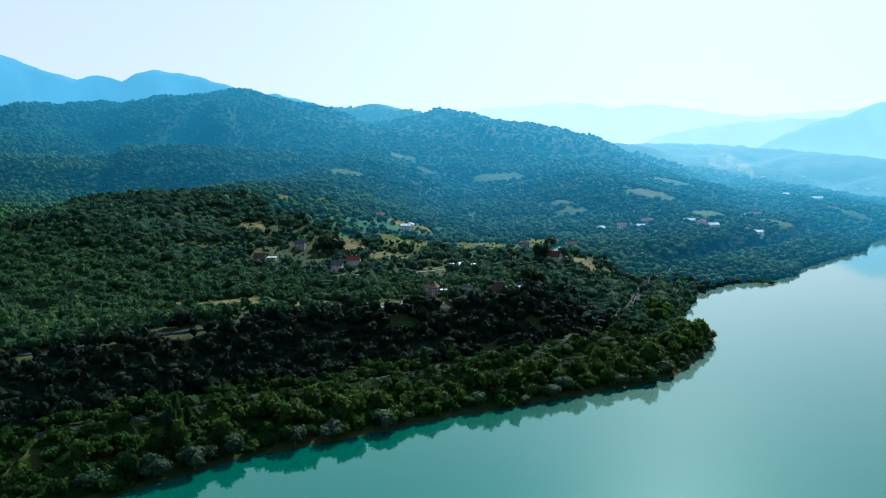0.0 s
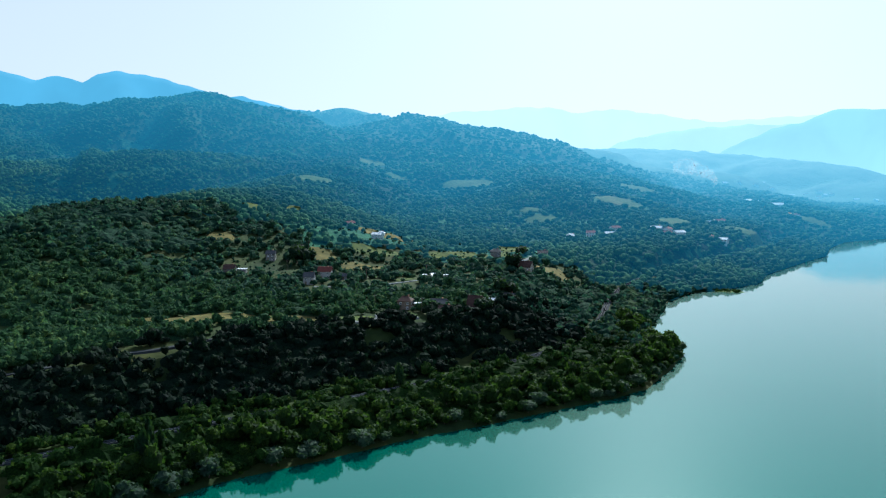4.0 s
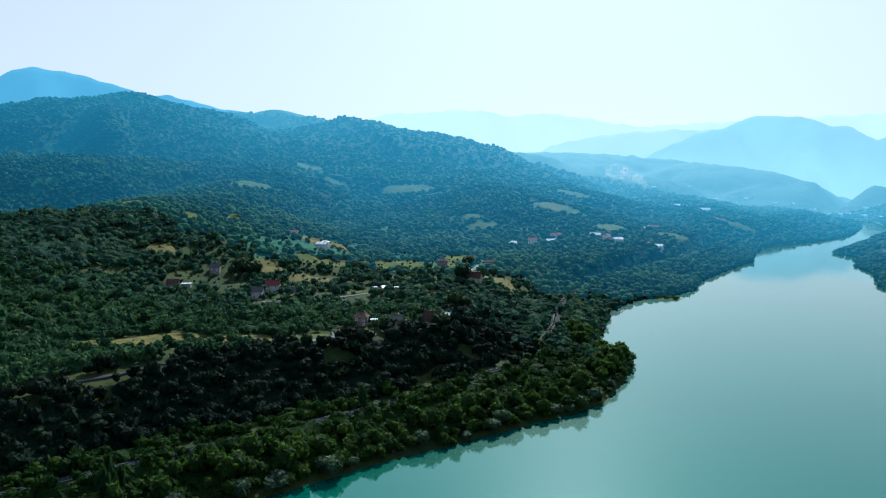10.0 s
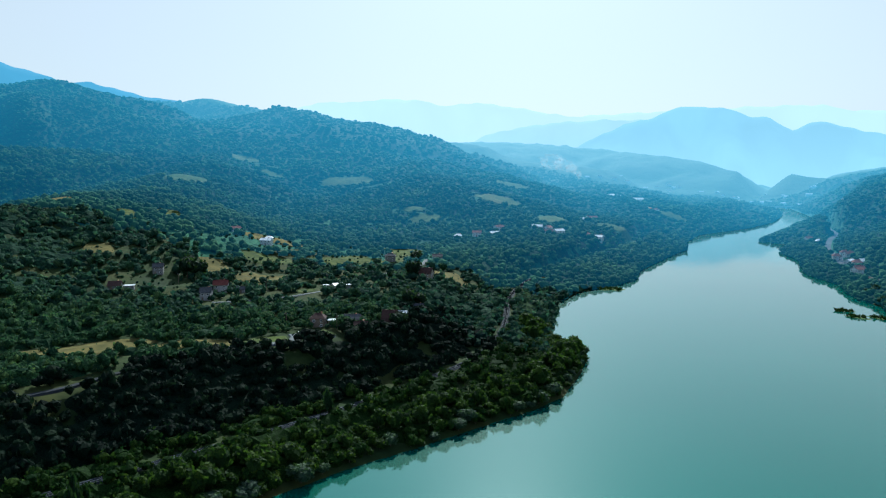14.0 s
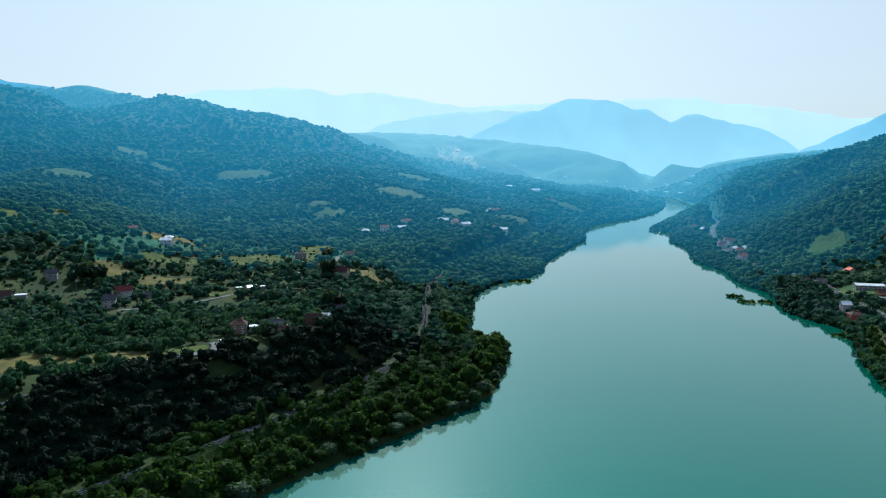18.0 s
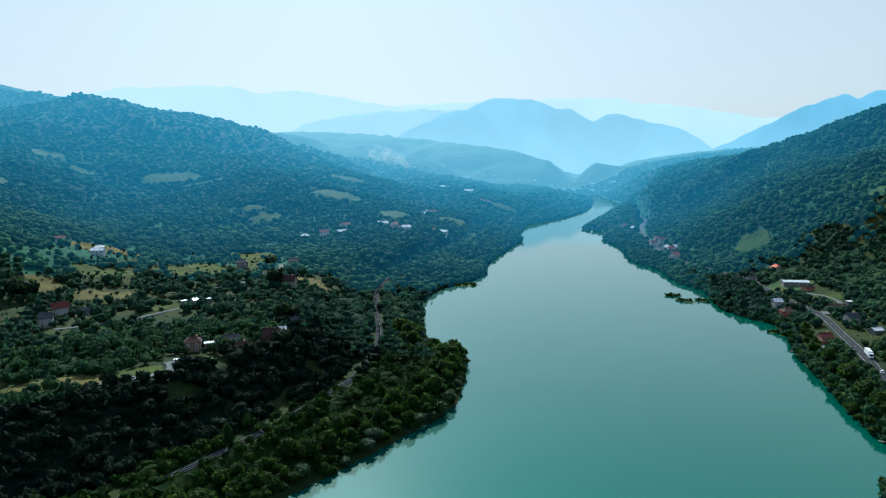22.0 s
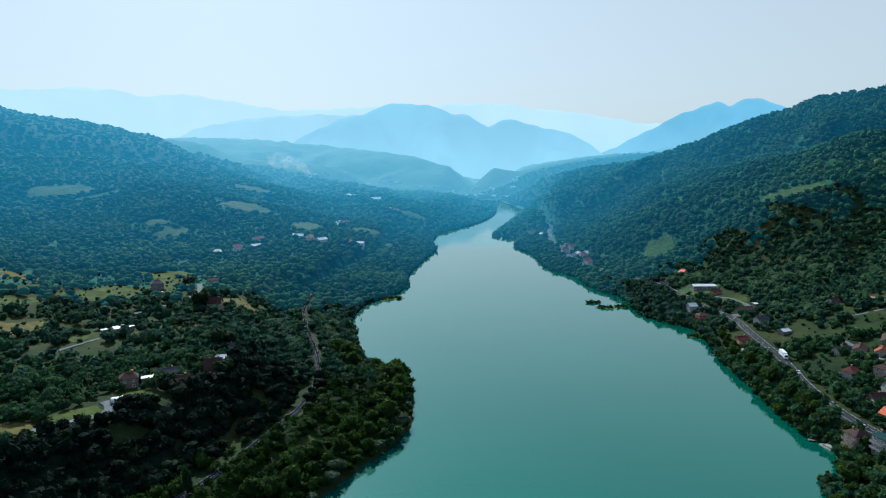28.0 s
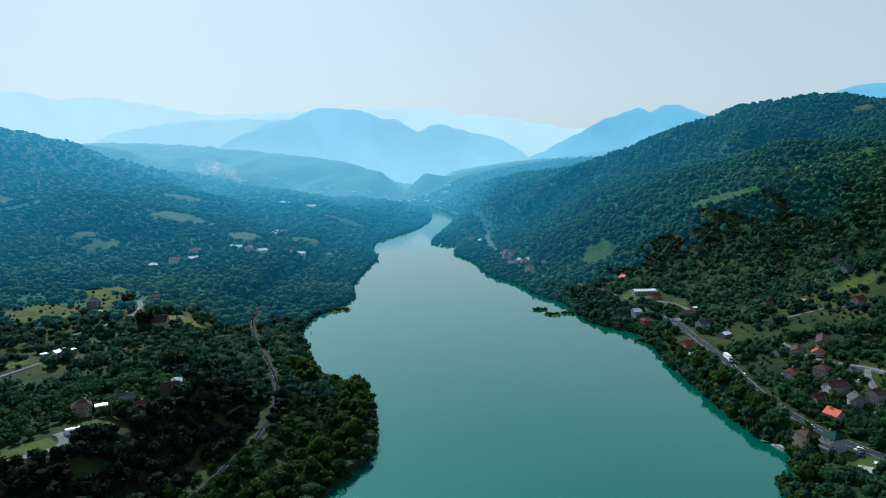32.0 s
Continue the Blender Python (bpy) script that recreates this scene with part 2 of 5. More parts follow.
M_PAINT_RED = surface("red_coach_paint", ((0.4, 0.03, 0.03), (0.48, 0.05, 0.04)), 1.0, 0.3, spec=0.5)
M_PAINT_BLUE = surface("blue_coach_paint", ((0.04, 0.08, 0.2), (0.06, 0.11, 0.26)), 1.0, 0.3, spec=0.5)
M_PAINT_SILVER = surface("silver_coach_paint", ((0.42, 0.43, 0.45), (0.5, 0.51, 0.53)), 1.0, 0.3, metal=0.4, spec=0.5)
M_RUBBER = surface("tyre_rubber", ((0.02, 0.02, 0.02), (0.04, 0.04, 0.04)), 3.0, 0.9)
M_REED = surface("reeds", ((0.06, 0.11, 0.02), (0.13, 0.18, 0.05)), 0.6, 0.9)


def glass_material():
    m, n, l, p = mat("window_glass")
    pos = position(n)
    l.new(ramp(n, l, noise_node(n, l, 0.7, 2, pos), (0.3, (0.012, 0.016, 0.02)), (0.7, (0.04, 0.05, 0.06))), p.inputs["Base Color"])
    p.inputs["Roughness"].default_value = 0.08
    return m


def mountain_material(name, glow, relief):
    """Far mountains: a plain backdrop whose haze is painted as glow."""
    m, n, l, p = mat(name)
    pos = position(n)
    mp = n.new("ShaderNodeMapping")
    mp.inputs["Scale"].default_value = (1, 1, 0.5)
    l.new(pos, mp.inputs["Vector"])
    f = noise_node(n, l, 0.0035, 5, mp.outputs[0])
    # lighter and darker flanks are painted into the glow
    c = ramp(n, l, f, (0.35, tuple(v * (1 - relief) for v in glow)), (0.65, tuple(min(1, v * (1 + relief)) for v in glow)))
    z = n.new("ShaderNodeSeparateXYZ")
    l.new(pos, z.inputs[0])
    # thicker haze at the foot, painted as a paler glow
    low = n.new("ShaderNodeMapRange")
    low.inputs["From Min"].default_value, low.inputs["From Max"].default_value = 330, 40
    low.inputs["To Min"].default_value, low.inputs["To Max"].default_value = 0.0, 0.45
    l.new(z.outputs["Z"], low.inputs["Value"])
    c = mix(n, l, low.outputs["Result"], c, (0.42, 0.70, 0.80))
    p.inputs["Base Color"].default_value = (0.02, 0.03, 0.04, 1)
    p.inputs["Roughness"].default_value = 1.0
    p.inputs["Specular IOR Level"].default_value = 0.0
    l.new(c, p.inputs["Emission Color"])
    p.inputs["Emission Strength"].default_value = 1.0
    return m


M_GLASS = glass_material()

def ground_material():
    m, n, l, p = mat("meadow_soil")
    pos = position(n)
    a = noise_node(n, l, 0.02, 5, pos)
    b = noise_node(n, l, 0.25, 5, pos)
    c = ramp(n, l, a, (0.3, (0.010, 0.025, 0.009)), (0.5, (0.021, 0.038, 0.010)), (0.7, (0.044, 0.05, 0.014)))
    c = mix(n, l, 0.6, c, ramp(n, l, b, (0.3, (0.55, 0.55, 0.5)), (0.7, (1.4, 1.35, 1.2))), "MULTIPLY")
    l.new(c, p.inputs["Base Color"])
    p.inputs["Roughness"].default_value = 0.95
    p.inputs["Specular IOR Level"].default_value = 0.1
    bn = n.new("ShaderNodeBump")
    bn.inputs["Strength"].default_value, bn.inputs["Distance"].default_value = 0.8, 0.6
    l.new(b, bn.inputs["Height"])
    l.new(bn.outputs[0], p.inputs["Normal"])
    return m


def water_material():
    m, n, l, p = mat("lake_water")
    pos = position(n)
    a = noise_node(n, l, 0.006, 3, pos)
    c = ramp(n, l, a, (0.3, (0.002, 0.068, 0.046)), (0.7, (0.003, 0.085, 0.057)))
    l.new(c, p.inputs["Base Color"])
    p.inputs["Roughness"].default_value = 0.05
    p.inputs["IOR"].default_value = 1.8
    # the sun's glitter on small ripples
    p.inputs["Coat Weight"].default_value, p.inputs["Coat Roughness"].default_value, p.inputs["Coat IOR"].default_value = 0.09, 0.35, 1.33
    p.inputs["Specular Tint"].default_value = (0.03, 1.0, 0.9, 1)
    mp = n.new("ShaderNodeMapping")
    mp.inputs["Scale"].default_value = (0.9, 0.5, 1)
    l.new(pos, mp.inputs["Vector"])
    w = noise_node(n, l, 0.9, 4, mp.outputs[0])
    calm = ramp(n, l, noise_node(n, l, 0.008, 2, pos), (0.4, (0.25, 0.25, 0.25)), (0.65, (1, 1, 1)))
    bn = n.new("ShaderNodeBump")
    bn.inputs["Distance"].default_value = 0.015
    l.new(calm, bn.inputs["Strength"])
    l.new(w, bn.inputs["Height"])
    l.new(bn.outputs[0], p.inputs["Normal"])
    return m


M_GROUND, M_WATER = ground_material(), water_material()


# ---- the lie of the land ----
SHORE_LEFT = [(-135, -400), (-110, 20), (-101, 105), (-98, 145), (-84, 186), (-75, 217), (-64, 243), (-52, 276), (-39, 310),
              (-33, 335), (-37, 370), (-44, 409), (-53, 421), (-73, 432), (-90, 471), (-106, 525), (-118, 565), (-119, 620), (-104, 664),
              (-93, 717), (-104, 790), (-100, 950), (-97, 1007), (-114, 1120), (-117, 1240), (-71, 1384), (-46, 1502),
              (-31, 1673), (-38, 1934), (-80, 2060), (-160, 2150), (-162, 6000)]
SHORE_RIGHT = [(150, -400), (140, 100), (143, 276), (153, 292), (164, 321), (158, 342), (155, 370), (155, 413), (153, 460),
               (157, 511), (156, 553), (142, 570), (125, 601), (119, 677), (101, 710), (86, 788), (59, 843), (44, 970),
               (20, 1048), (25, 1160), (-18, 1189), (14, 1470), (45, 1767), (12, 1949), (-30, 2150), (-150, 2230), (-158, 2300), (-160, 6000)]


def along(line, x, y):
    """Distance to a line of points; positive to the left of its way."""
    best = np.full(np.shape(x), 1e9)
    side = np.zeros(np.shape(x))
    for (ax, ay), (bx, by) in zip(line, line[1:]):
        ux, uy = bx - ax, by - ay
        n2 = ux * ux + uy * uy
        t = np.clip(((x - ax) * ux + (y - ay) * uy) / n2, 0, 1)
        d = np.hypot(x - ax - t * ux, y - ay - t * uy)
        c = ux * (y - ay) - uy * (x - ax)
        near = d < best - 1e-6
        best = np.where(near, d, best)
        side = np.where(near, np.sign(c), side)
    return best * side


def soft_noise(x, y, size, seed=0):
    """A few crossed sines, as gentle ground."""
    rng = np.random.RandomState(seed)
    z = np.zeros(np.shape(x))
    for k in range(7):
        a, ph, f = rng.rand() * 6.28, rng.rand() * 6.28, (0.6 + 1.3 * rng.rand()) / size
        z = z + np.sin((x * math.cos(a) + y * math.sin(a)) * f * 6.28 + ph + 1.3 * np.sin((y * math.cos(a) - x * math.sin(a)) * f * 3.1))
    return z / 4


# crests of the hills: nodes of x, y, height; fall to either side
RIDGES = [
    ([(-2600, 100, 280), (-1869, 578, 255), (-1704, 753, 260), (-1623, 886, 270), (-1554, 1013, 302), (-1480, 1073, 282),
      (-1326, 1117, 226), (-1143, 1105, 145)], 0.25),
    ([(-1900, 1250, 300), (-1796, 1408, 295), (-1645, 1594, 310), (-1572, 1672, 296), (-1500, 1800, 260)], 0.30),
    ([(-1572, 1672, 290), (-1300, 1480, 240), (-1217, 1441, 257), (-1174, 1497, 251), (-1122, 1580, 223), (-1033, 1670, 188), (-916, 1745, 148), (-780, 1810, 106)], 0.27),
    ([(-1217, 1441, 255), (-1063, 1119, 146), (-854, 828, 112), (-636, 537, 80), (-534, 399, 77), (-515, 305, 71), (-464, 217, 60), (-436, 172, 53)], 0.25),
    ([(-1122, 1580, 205), (-760, 1280, 125), (-500, 1021, 84), (-390, 960, 55)], 0.17),
    ([(-1900, 2000, 300), (-1551, 2158, 262), (-1362, 2292, 233), (-1109, 2381, 183), (-891, 2319, 102)], 0.30),
    ([(-1800, 2900, 230), (-1428, 2946, 214), (-1265, 3025, 222), (-908, 3160, 188), (-671, 3100, 165), (-528, 3030, 147), (-419, 2980, 127), (-326, 2950, 98)], 0.25),
    ([(-850, 2060, 104), (-554, 1941, 68), (-325, 1494, 45), (-240, 1330, 36)], 0.15),
    ([(-326, 2950, 94), (-211, 2850, 88), (-95, 2800, 88), (18, 2760, 72), (72, 2740, 42)], 0.28),
    ([(90, 2120, 44), (118, 1950, 76), (204, 1750, 104), (268, 1490, 119), (372, 1350, 156), (440, 1329, 183), (495, 1310, 210), (572, 1278, 235), (629, 1251, 239),
      (682, 1223, 241), (760, 1150, 224), (1100, 950, 235), (1300, 500, 230), (1300, -300, 200)], 0.46),
    ([(300, 960, 96), (360, 960, 126), (440, 905, 158), (495, 875, 152), (640, 760, 165), (800, 450, 160), (800, -200, 150)], 0.50),
]
SPURS = {0: (0.28, 62.0), 1: (0.28, 55.0), 2: (0.22, 48.0), 5: (0.3, 60.0), 6: (0.3, 70.0), 9: (0.26, 44.0)}     # spurs and gullies down the flanks: how deep, how wide
RAIL = [(-172, 20), (-155, 70), (-143, 114), (-128, 165), (-112, 215), (-100, 262), (-95, 295), (-90, 336), (-95, 387), (-110, 436),
        (-128, 480), (-142, 516), (-156, 562), (-167, 629), (-171, 712), (-165, 800), (-155, 900), (-160, 1000), (-178, 1120)]
ROAD = [(238, 215), (213, 258), (195, 297), (187, 317), (181, 342), (179, 370), (180, 400), (185, 449), (187, 511), (188, 560), (177, 607),
        (169, 658), (160, 710), (128, 770), (100, 830), (88, 883), (87, 957), (75, 1045), (75, 1188), (84, 1292), (70, 1420), (60, 1560)]
BEDS = [(RAIL, 8.0), (ROAD, 7.0)]
LEFT_RISE = ([-400, -8, 0, 6, 25, 40, 58, 86, 110, 180, 270, 350, 520, 800, 1500, 4000], [-5, -3, 0.3, 1.8, 4, 7, 7.6, 23.5, 26, 24.5, 27, 32, 44, 60, 85, 125])
RIGHT_RISE = ([-400, -8, 0, 5, 22, 50, 78, 100, 150, 215, 280, 400, 600, 4000], [-5, -3, 0.3, 2, 6, 7, 12, 17, 30, 60, 74, 90, 110, 200])


def height(x, y):
    x, y = np.asarray(x, float), np.asarray(y, float)
    dl, dr = along(SHORE_LEFT, x, y), -along(SHORE_RIGHT, x, y)
    left = np.interp(dl, *LEFT_RISE)
    k = np.interp(y, [300, 560, 640, 710, 790, 1100, 1500], [1.25, 1.2, 0.45, 0.6, 1.45, 1.5, 1.2])
    right = np.interp(dr, *RIGHT_RISE)
    right = np.where(right > 7, 7 + (right - 7) * k, right)
    z = np.where(dl > dr, left, right)
    inland = np.maximum(dl, dr)
    hills = []
    for k, (nodes, fall) in enumerate(RIDGES):
        top = np.full(x.shape, -1e3)
        run, spur, wave = 0.0, *SPURS.get(k, (0.0, 100.0))
        for (ax, ay, az), (bx, by, bz) in zip(nodes, nodes[1:]):
            ux, uy = bx - ax, by - ay
            t = np.clip(((x - ax) * ux + (y - ay) * uy) / (ux * ux + uy * uy), 0, 1)
            d = np.hypot(x - ax - t * ux, y - ay - t * uy)
            e = np.sqrt(d * d + 30 * 30) - 30
            length = math.hypot(ux, uy)
            s = (run + t * length) / wave
            cut = 1 + spur * np.clip(d / 90, 0, 1) * (np.sin(s + d / 210) + 0.5 * np.sin(2.3 * s - d / 160 + k))
            top = np.maximum(top, az + t * (bz - az) - fall * cut * e * (1 + e / 1200 + 0.2 * np.sin(d / 140 + ax)))
            run += length
        hills.append(top)
    s = 6.0
    all_z = np.stack([z] + hills)
    peak = all_z.max(0)
    blended = peak + s * np.log(np.exp((all_z - peak) / s).sum(0))
    blended = np.where(inland > 0, blended, z)
    w = np.clip((inland - 55) / 60, 0, 1)
    far = np.clip((inland - 150) / 500, 0, 1)
    rough = w * (1.2 * soft_noise(x, y, 70, 3) + 0.4 * soft_noise(x, y, 23, 4)) + far * (7 * soft_noise(x, y, 260, 5) + 3 * soft_noise(x, y, 110, 6))
    flat = np.where(inland > 0, z + np.clip(inland / 95, 0, 1) * (blended - z), z)
    out = flat + rough
    for line, level in BEDS:
        d = np.abs(along(line, x, y))
        w = np.clip((17 - d) / 10, 0, 1)
        w = w * w * (3 - 2 * w)
        out = np.where(inland > 0, out * (1 - w) + level * w, out)
    return out


def axis(stops):
    out = []
    for (a, b, step) in stops:
        out += list(np.arange(a, b, step))
    return np.array(out)


def mesh_from(name, verts, faces, material, smooth=True):
    """verts (n,3); faces (m,3) or (m,4)."""
    verts, faces = np.asarray(verts, np.float32), np.asarray(faces, np.int32)
    me = bpy.data.meshes.new(name)
    k = faces.shape[1]
    me.vertices.add(len(verts))
    me.vertices.foreach_set("co", verts.ravel())
    me.loops.add(faces.size)
    me.loops.foreach_set("vertex_index", faces.ravel())
    me.polygons.add(len(faces))
    me.polygons.foreach_set("loop_start", np.arange(0, faces.size, k, dtype=np.int32))
    me.polygons.foreach_set("use_smooth", np.full(len(faces), smooth))
    me.update(calc_edges=True)
    me.materials.append(material)
    return me


gx = np.concatenate([axis([(-4800, -2400, 120), (-2400, -1200, 30), (-1200, -500, 12), (-500, 330, 6), (330, 900, 14), (900, 1500, 40), (1500, 4801, 150)])])
gy = np.concatenate([axis([(-600, 40, 40), (40, 760, 6), (760, 1300, 11), (1300, 2600, 25), (2600, 4000, 60), (4000, 4951, 150)])])
GX, GY = np.meshgrid(gx, gy)
GZ = height(GX, GY)
ny, nx = GX.shape
idx = np.arange(nx * ny).reshape(ny, nx)
quads = np.stack([idx[:-1, :-1], idx[:-1, 1:], idx[1:, 1:], idx[1:, :-1]], -1).reshape(-1, 4)
ground = new("ground", mesh_from("ground", np.stack([GX, GY, GZ], -1).reshape(-1, 3), quads, M_GROUND))
# past about 620 the ground too takes the haze-painted hill material
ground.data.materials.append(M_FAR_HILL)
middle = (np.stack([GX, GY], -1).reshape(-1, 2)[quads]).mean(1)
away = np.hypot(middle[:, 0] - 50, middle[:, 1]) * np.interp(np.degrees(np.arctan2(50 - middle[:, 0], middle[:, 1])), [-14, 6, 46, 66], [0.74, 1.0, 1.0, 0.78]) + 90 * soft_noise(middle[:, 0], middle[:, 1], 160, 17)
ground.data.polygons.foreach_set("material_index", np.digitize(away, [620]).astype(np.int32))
tagged(ground, "grassy valley floor rising to wooded hills", "ground", kind="structure")
wx, wy = np.meshgrid(np.linspace(-900, 900, 10), np.linspace(-600, 2700, 12))
wi = np.arange(wx.size).reshape(wx.shape)
water = new("water", mesh_from("water", np.stack([wx, wy, 0 * wx], -1).reshape(-1, 3),
                               np.stack([wi[:-1, :-1], wi[:-1, 1:], wi[1:, 1:], wi[1:, :-1]], -1).reshape(-1, 4), M_WATER))
tagged(water, "calm turquoise lake water with faint ripples", "water", kind="structure")


# ---- far mountains, a backdrop ----
def mountain(name, nodes, material, label, seed, deep=420):
    """A range: its crest from node to node, falling to both sides in spurs."""
    r = np.random.RandomState(seed)
    P = np.array(nodes, float)
    run = np.concatenate([[0], np.cumsum(np.hypot(*np.diff(P[:, :2], axis=0).T))])
    s = np.arange(0, run[-1], 22.0)
    C = np.stack([np.interp(s, run, P[:, k]) for k in range(3)], -1)
    C[:, 2] += 3.5 * np.sin(s / 37 + seed) + 2.5 * np.sin(s / 17 + 2 * seed) + 1.5 * (r.rand(len(s)) - 0.5)
    out = C[:, :2] - np.array([50, 0])
    out /= np.linalg.norm(out, axis=1)[:, None]
    rows = []
    for u in np.concatenate([np.linspace(1, 0, 15), [-0.5, -1]]):
        spur = 1 + 0.45 * np.sin(s / 120 + 3 * u + seed) + 0.25 * np.sin(s / 53 - 5 * u)
        back = -u * deep * (spur if u > 0 else 0.5)
        z = C[:, 2] * (1 - abs(u) ** 1.15) - 30 * abs(u) + (6 * np.sin(s / 31 + 9 * u) * min(1, 4 * abs(u)) * (1 - abs(u)))
        rows.append(np.stack([C[:, 0] + out[:, 0] * back, C[:, 1] + out[:, 1] * back, z], -1))
    V = np.stack(rows)
    i = np.arange(V.shape[0] * V.shape[1]).reshape(V.shape[:2])
    f = np.stack([i[:-1, :-1], i[:-1, 1:], i[1:, 1:], i[1:, :-1]], -1).reshape(-1, 4)
    ob = new(name, mesh_from(name, V.reshape(-1, 3), f, material))
    return tagged(ob, label, "mountain", kind="structure")


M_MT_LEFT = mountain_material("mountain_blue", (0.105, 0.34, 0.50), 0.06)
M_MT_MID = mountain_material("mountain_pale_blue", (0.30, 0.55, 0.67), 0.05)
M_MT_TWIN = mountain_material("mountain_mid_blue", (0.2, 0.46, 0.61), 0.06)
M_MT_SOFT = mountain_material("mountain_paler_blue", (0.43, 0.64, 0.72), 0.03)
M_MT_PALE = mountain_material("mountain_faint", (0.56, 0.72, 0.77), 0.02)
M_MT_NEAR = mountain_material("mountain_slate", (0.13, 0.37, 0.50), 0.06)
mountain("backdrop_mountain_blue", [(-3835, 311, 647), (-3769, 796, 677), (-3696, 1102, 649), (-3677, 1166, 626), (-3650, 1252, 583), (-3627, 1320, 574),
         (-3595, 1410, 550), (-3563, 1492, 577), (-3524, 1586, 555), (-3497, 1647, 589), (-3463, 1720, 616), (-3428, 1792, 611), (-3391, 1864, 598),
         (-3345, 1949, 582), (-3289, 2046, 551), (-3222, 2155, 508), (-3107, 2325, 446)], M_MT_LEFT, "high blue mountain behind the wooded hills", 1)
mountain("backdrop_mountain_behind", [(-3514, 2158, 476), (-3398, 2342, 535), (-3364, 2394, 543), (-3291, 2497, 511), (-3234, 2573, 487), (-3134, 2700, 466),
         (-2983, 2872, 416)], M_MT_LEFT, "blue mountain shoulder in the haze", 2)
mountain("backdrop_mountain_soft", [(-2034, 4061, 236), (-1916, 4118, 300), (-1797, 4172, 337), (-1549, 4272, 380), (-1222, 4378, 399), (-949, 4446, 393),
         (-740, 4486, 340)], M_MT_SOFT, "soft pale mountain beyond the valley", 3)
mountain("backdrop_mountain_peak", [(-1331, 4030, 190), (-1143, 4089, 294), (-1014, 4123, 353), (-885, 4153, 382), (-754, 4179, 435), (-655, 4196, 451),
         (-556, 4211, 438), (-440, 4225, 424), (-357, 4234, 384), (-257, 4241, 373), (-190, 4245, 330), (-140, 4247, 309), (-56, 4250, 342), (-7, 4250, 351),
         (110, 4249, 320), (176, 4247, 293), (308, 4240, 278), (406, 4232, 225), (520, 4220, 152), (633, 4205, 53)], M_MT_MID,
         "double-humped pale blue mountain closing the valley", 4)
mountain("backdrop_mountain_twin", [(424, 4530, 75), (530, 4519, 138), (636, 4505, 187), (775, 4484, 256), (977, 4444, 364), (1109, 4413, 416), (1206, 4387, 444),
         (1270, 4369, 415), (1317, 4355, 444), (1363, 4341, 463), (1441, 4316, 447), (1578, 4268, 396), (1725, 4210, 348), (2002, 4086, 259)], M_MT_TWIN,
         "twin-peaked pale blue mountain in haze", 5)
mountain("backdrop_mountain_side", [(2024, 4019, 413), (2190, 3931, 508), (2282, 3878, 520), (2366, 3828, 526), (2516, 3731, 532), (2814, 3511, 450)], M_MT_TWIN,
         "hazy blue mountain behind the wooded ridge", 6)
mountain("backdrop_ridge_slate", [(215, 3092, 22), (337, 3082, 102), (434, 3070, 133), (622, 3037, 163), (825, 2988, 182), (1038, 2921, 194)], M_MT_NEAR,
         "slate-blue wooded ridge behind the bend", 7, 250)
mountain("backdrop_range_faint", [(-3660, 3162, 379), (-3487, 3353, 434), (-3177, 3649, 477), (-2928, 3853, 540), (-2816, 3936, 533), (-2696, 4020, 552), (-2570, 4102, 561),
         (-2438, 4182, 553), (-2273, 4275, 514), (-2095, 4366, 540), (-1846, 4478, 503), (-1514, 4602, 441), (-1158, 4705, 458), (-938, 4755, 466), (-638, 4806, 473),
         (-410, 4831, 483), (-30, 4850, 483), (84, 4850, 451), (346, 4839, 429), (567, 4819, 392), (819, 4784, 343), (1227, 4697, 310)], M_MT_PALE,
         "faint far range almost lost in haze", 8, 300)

# ---- open ground: centre, half lengths, turn in degrees ----
HAY = [(-232, 214, 34, 14, 57), (-196, 511, 17, 18, 25), (-302, 412, 20, 22, 40), (-192, 247, 20, 9, 40), (-349, 406, 12, 20, 48), (324, 815, 38, 17, -22), (-182, 982, 34, 26, 14), (-586, 429, 13, 28, 60), (-412, 350, 10, 17, 58), (-421, 551, 36, 19, 45), (669, 1142, 19, 8, -30)]
GREEN = [(-298, 531, 38, 25, 37), (-322, 556, 17, 11, 30), (-335, 520, 14, 10, 45), (-286, 580, 15, 36, 33), (-140, 383, 10, 14, 31), (-168, 272, 11, 11, 44), (-153, 296, 7, 8, 40), (185, 831, 20, 26, -13),
         (191, 669, 20, 24, -16), (316, 538, 21, 11, -30), (183, 295, 11, 8, -32), (204, 615, 12, 13, -18), (-372, 998, 39, 33, 23), (-458, 1251, 43, 25, 22), (-405, 831, 24, 18, 29), (-269, 948, 21, 38, 19), (-175, 1306, 30, 20, 10), (-682, 1031, 50, 36, 38),
         (-440, 858, 14, 14, 33), (-484, 431, 10, 22, 55), (-504, 493, 14, 26, 52), (-736, 718, 34, 40, 51), (-902, 1003, 28, 24, 46), (-807, 973, 24, 18, 44), (494, 829, 9, 15, -31), (-308, 624, 22, 22, 28), (-352, 468, 28, 17, 38), (-247, 396, 7, 9, 32)]
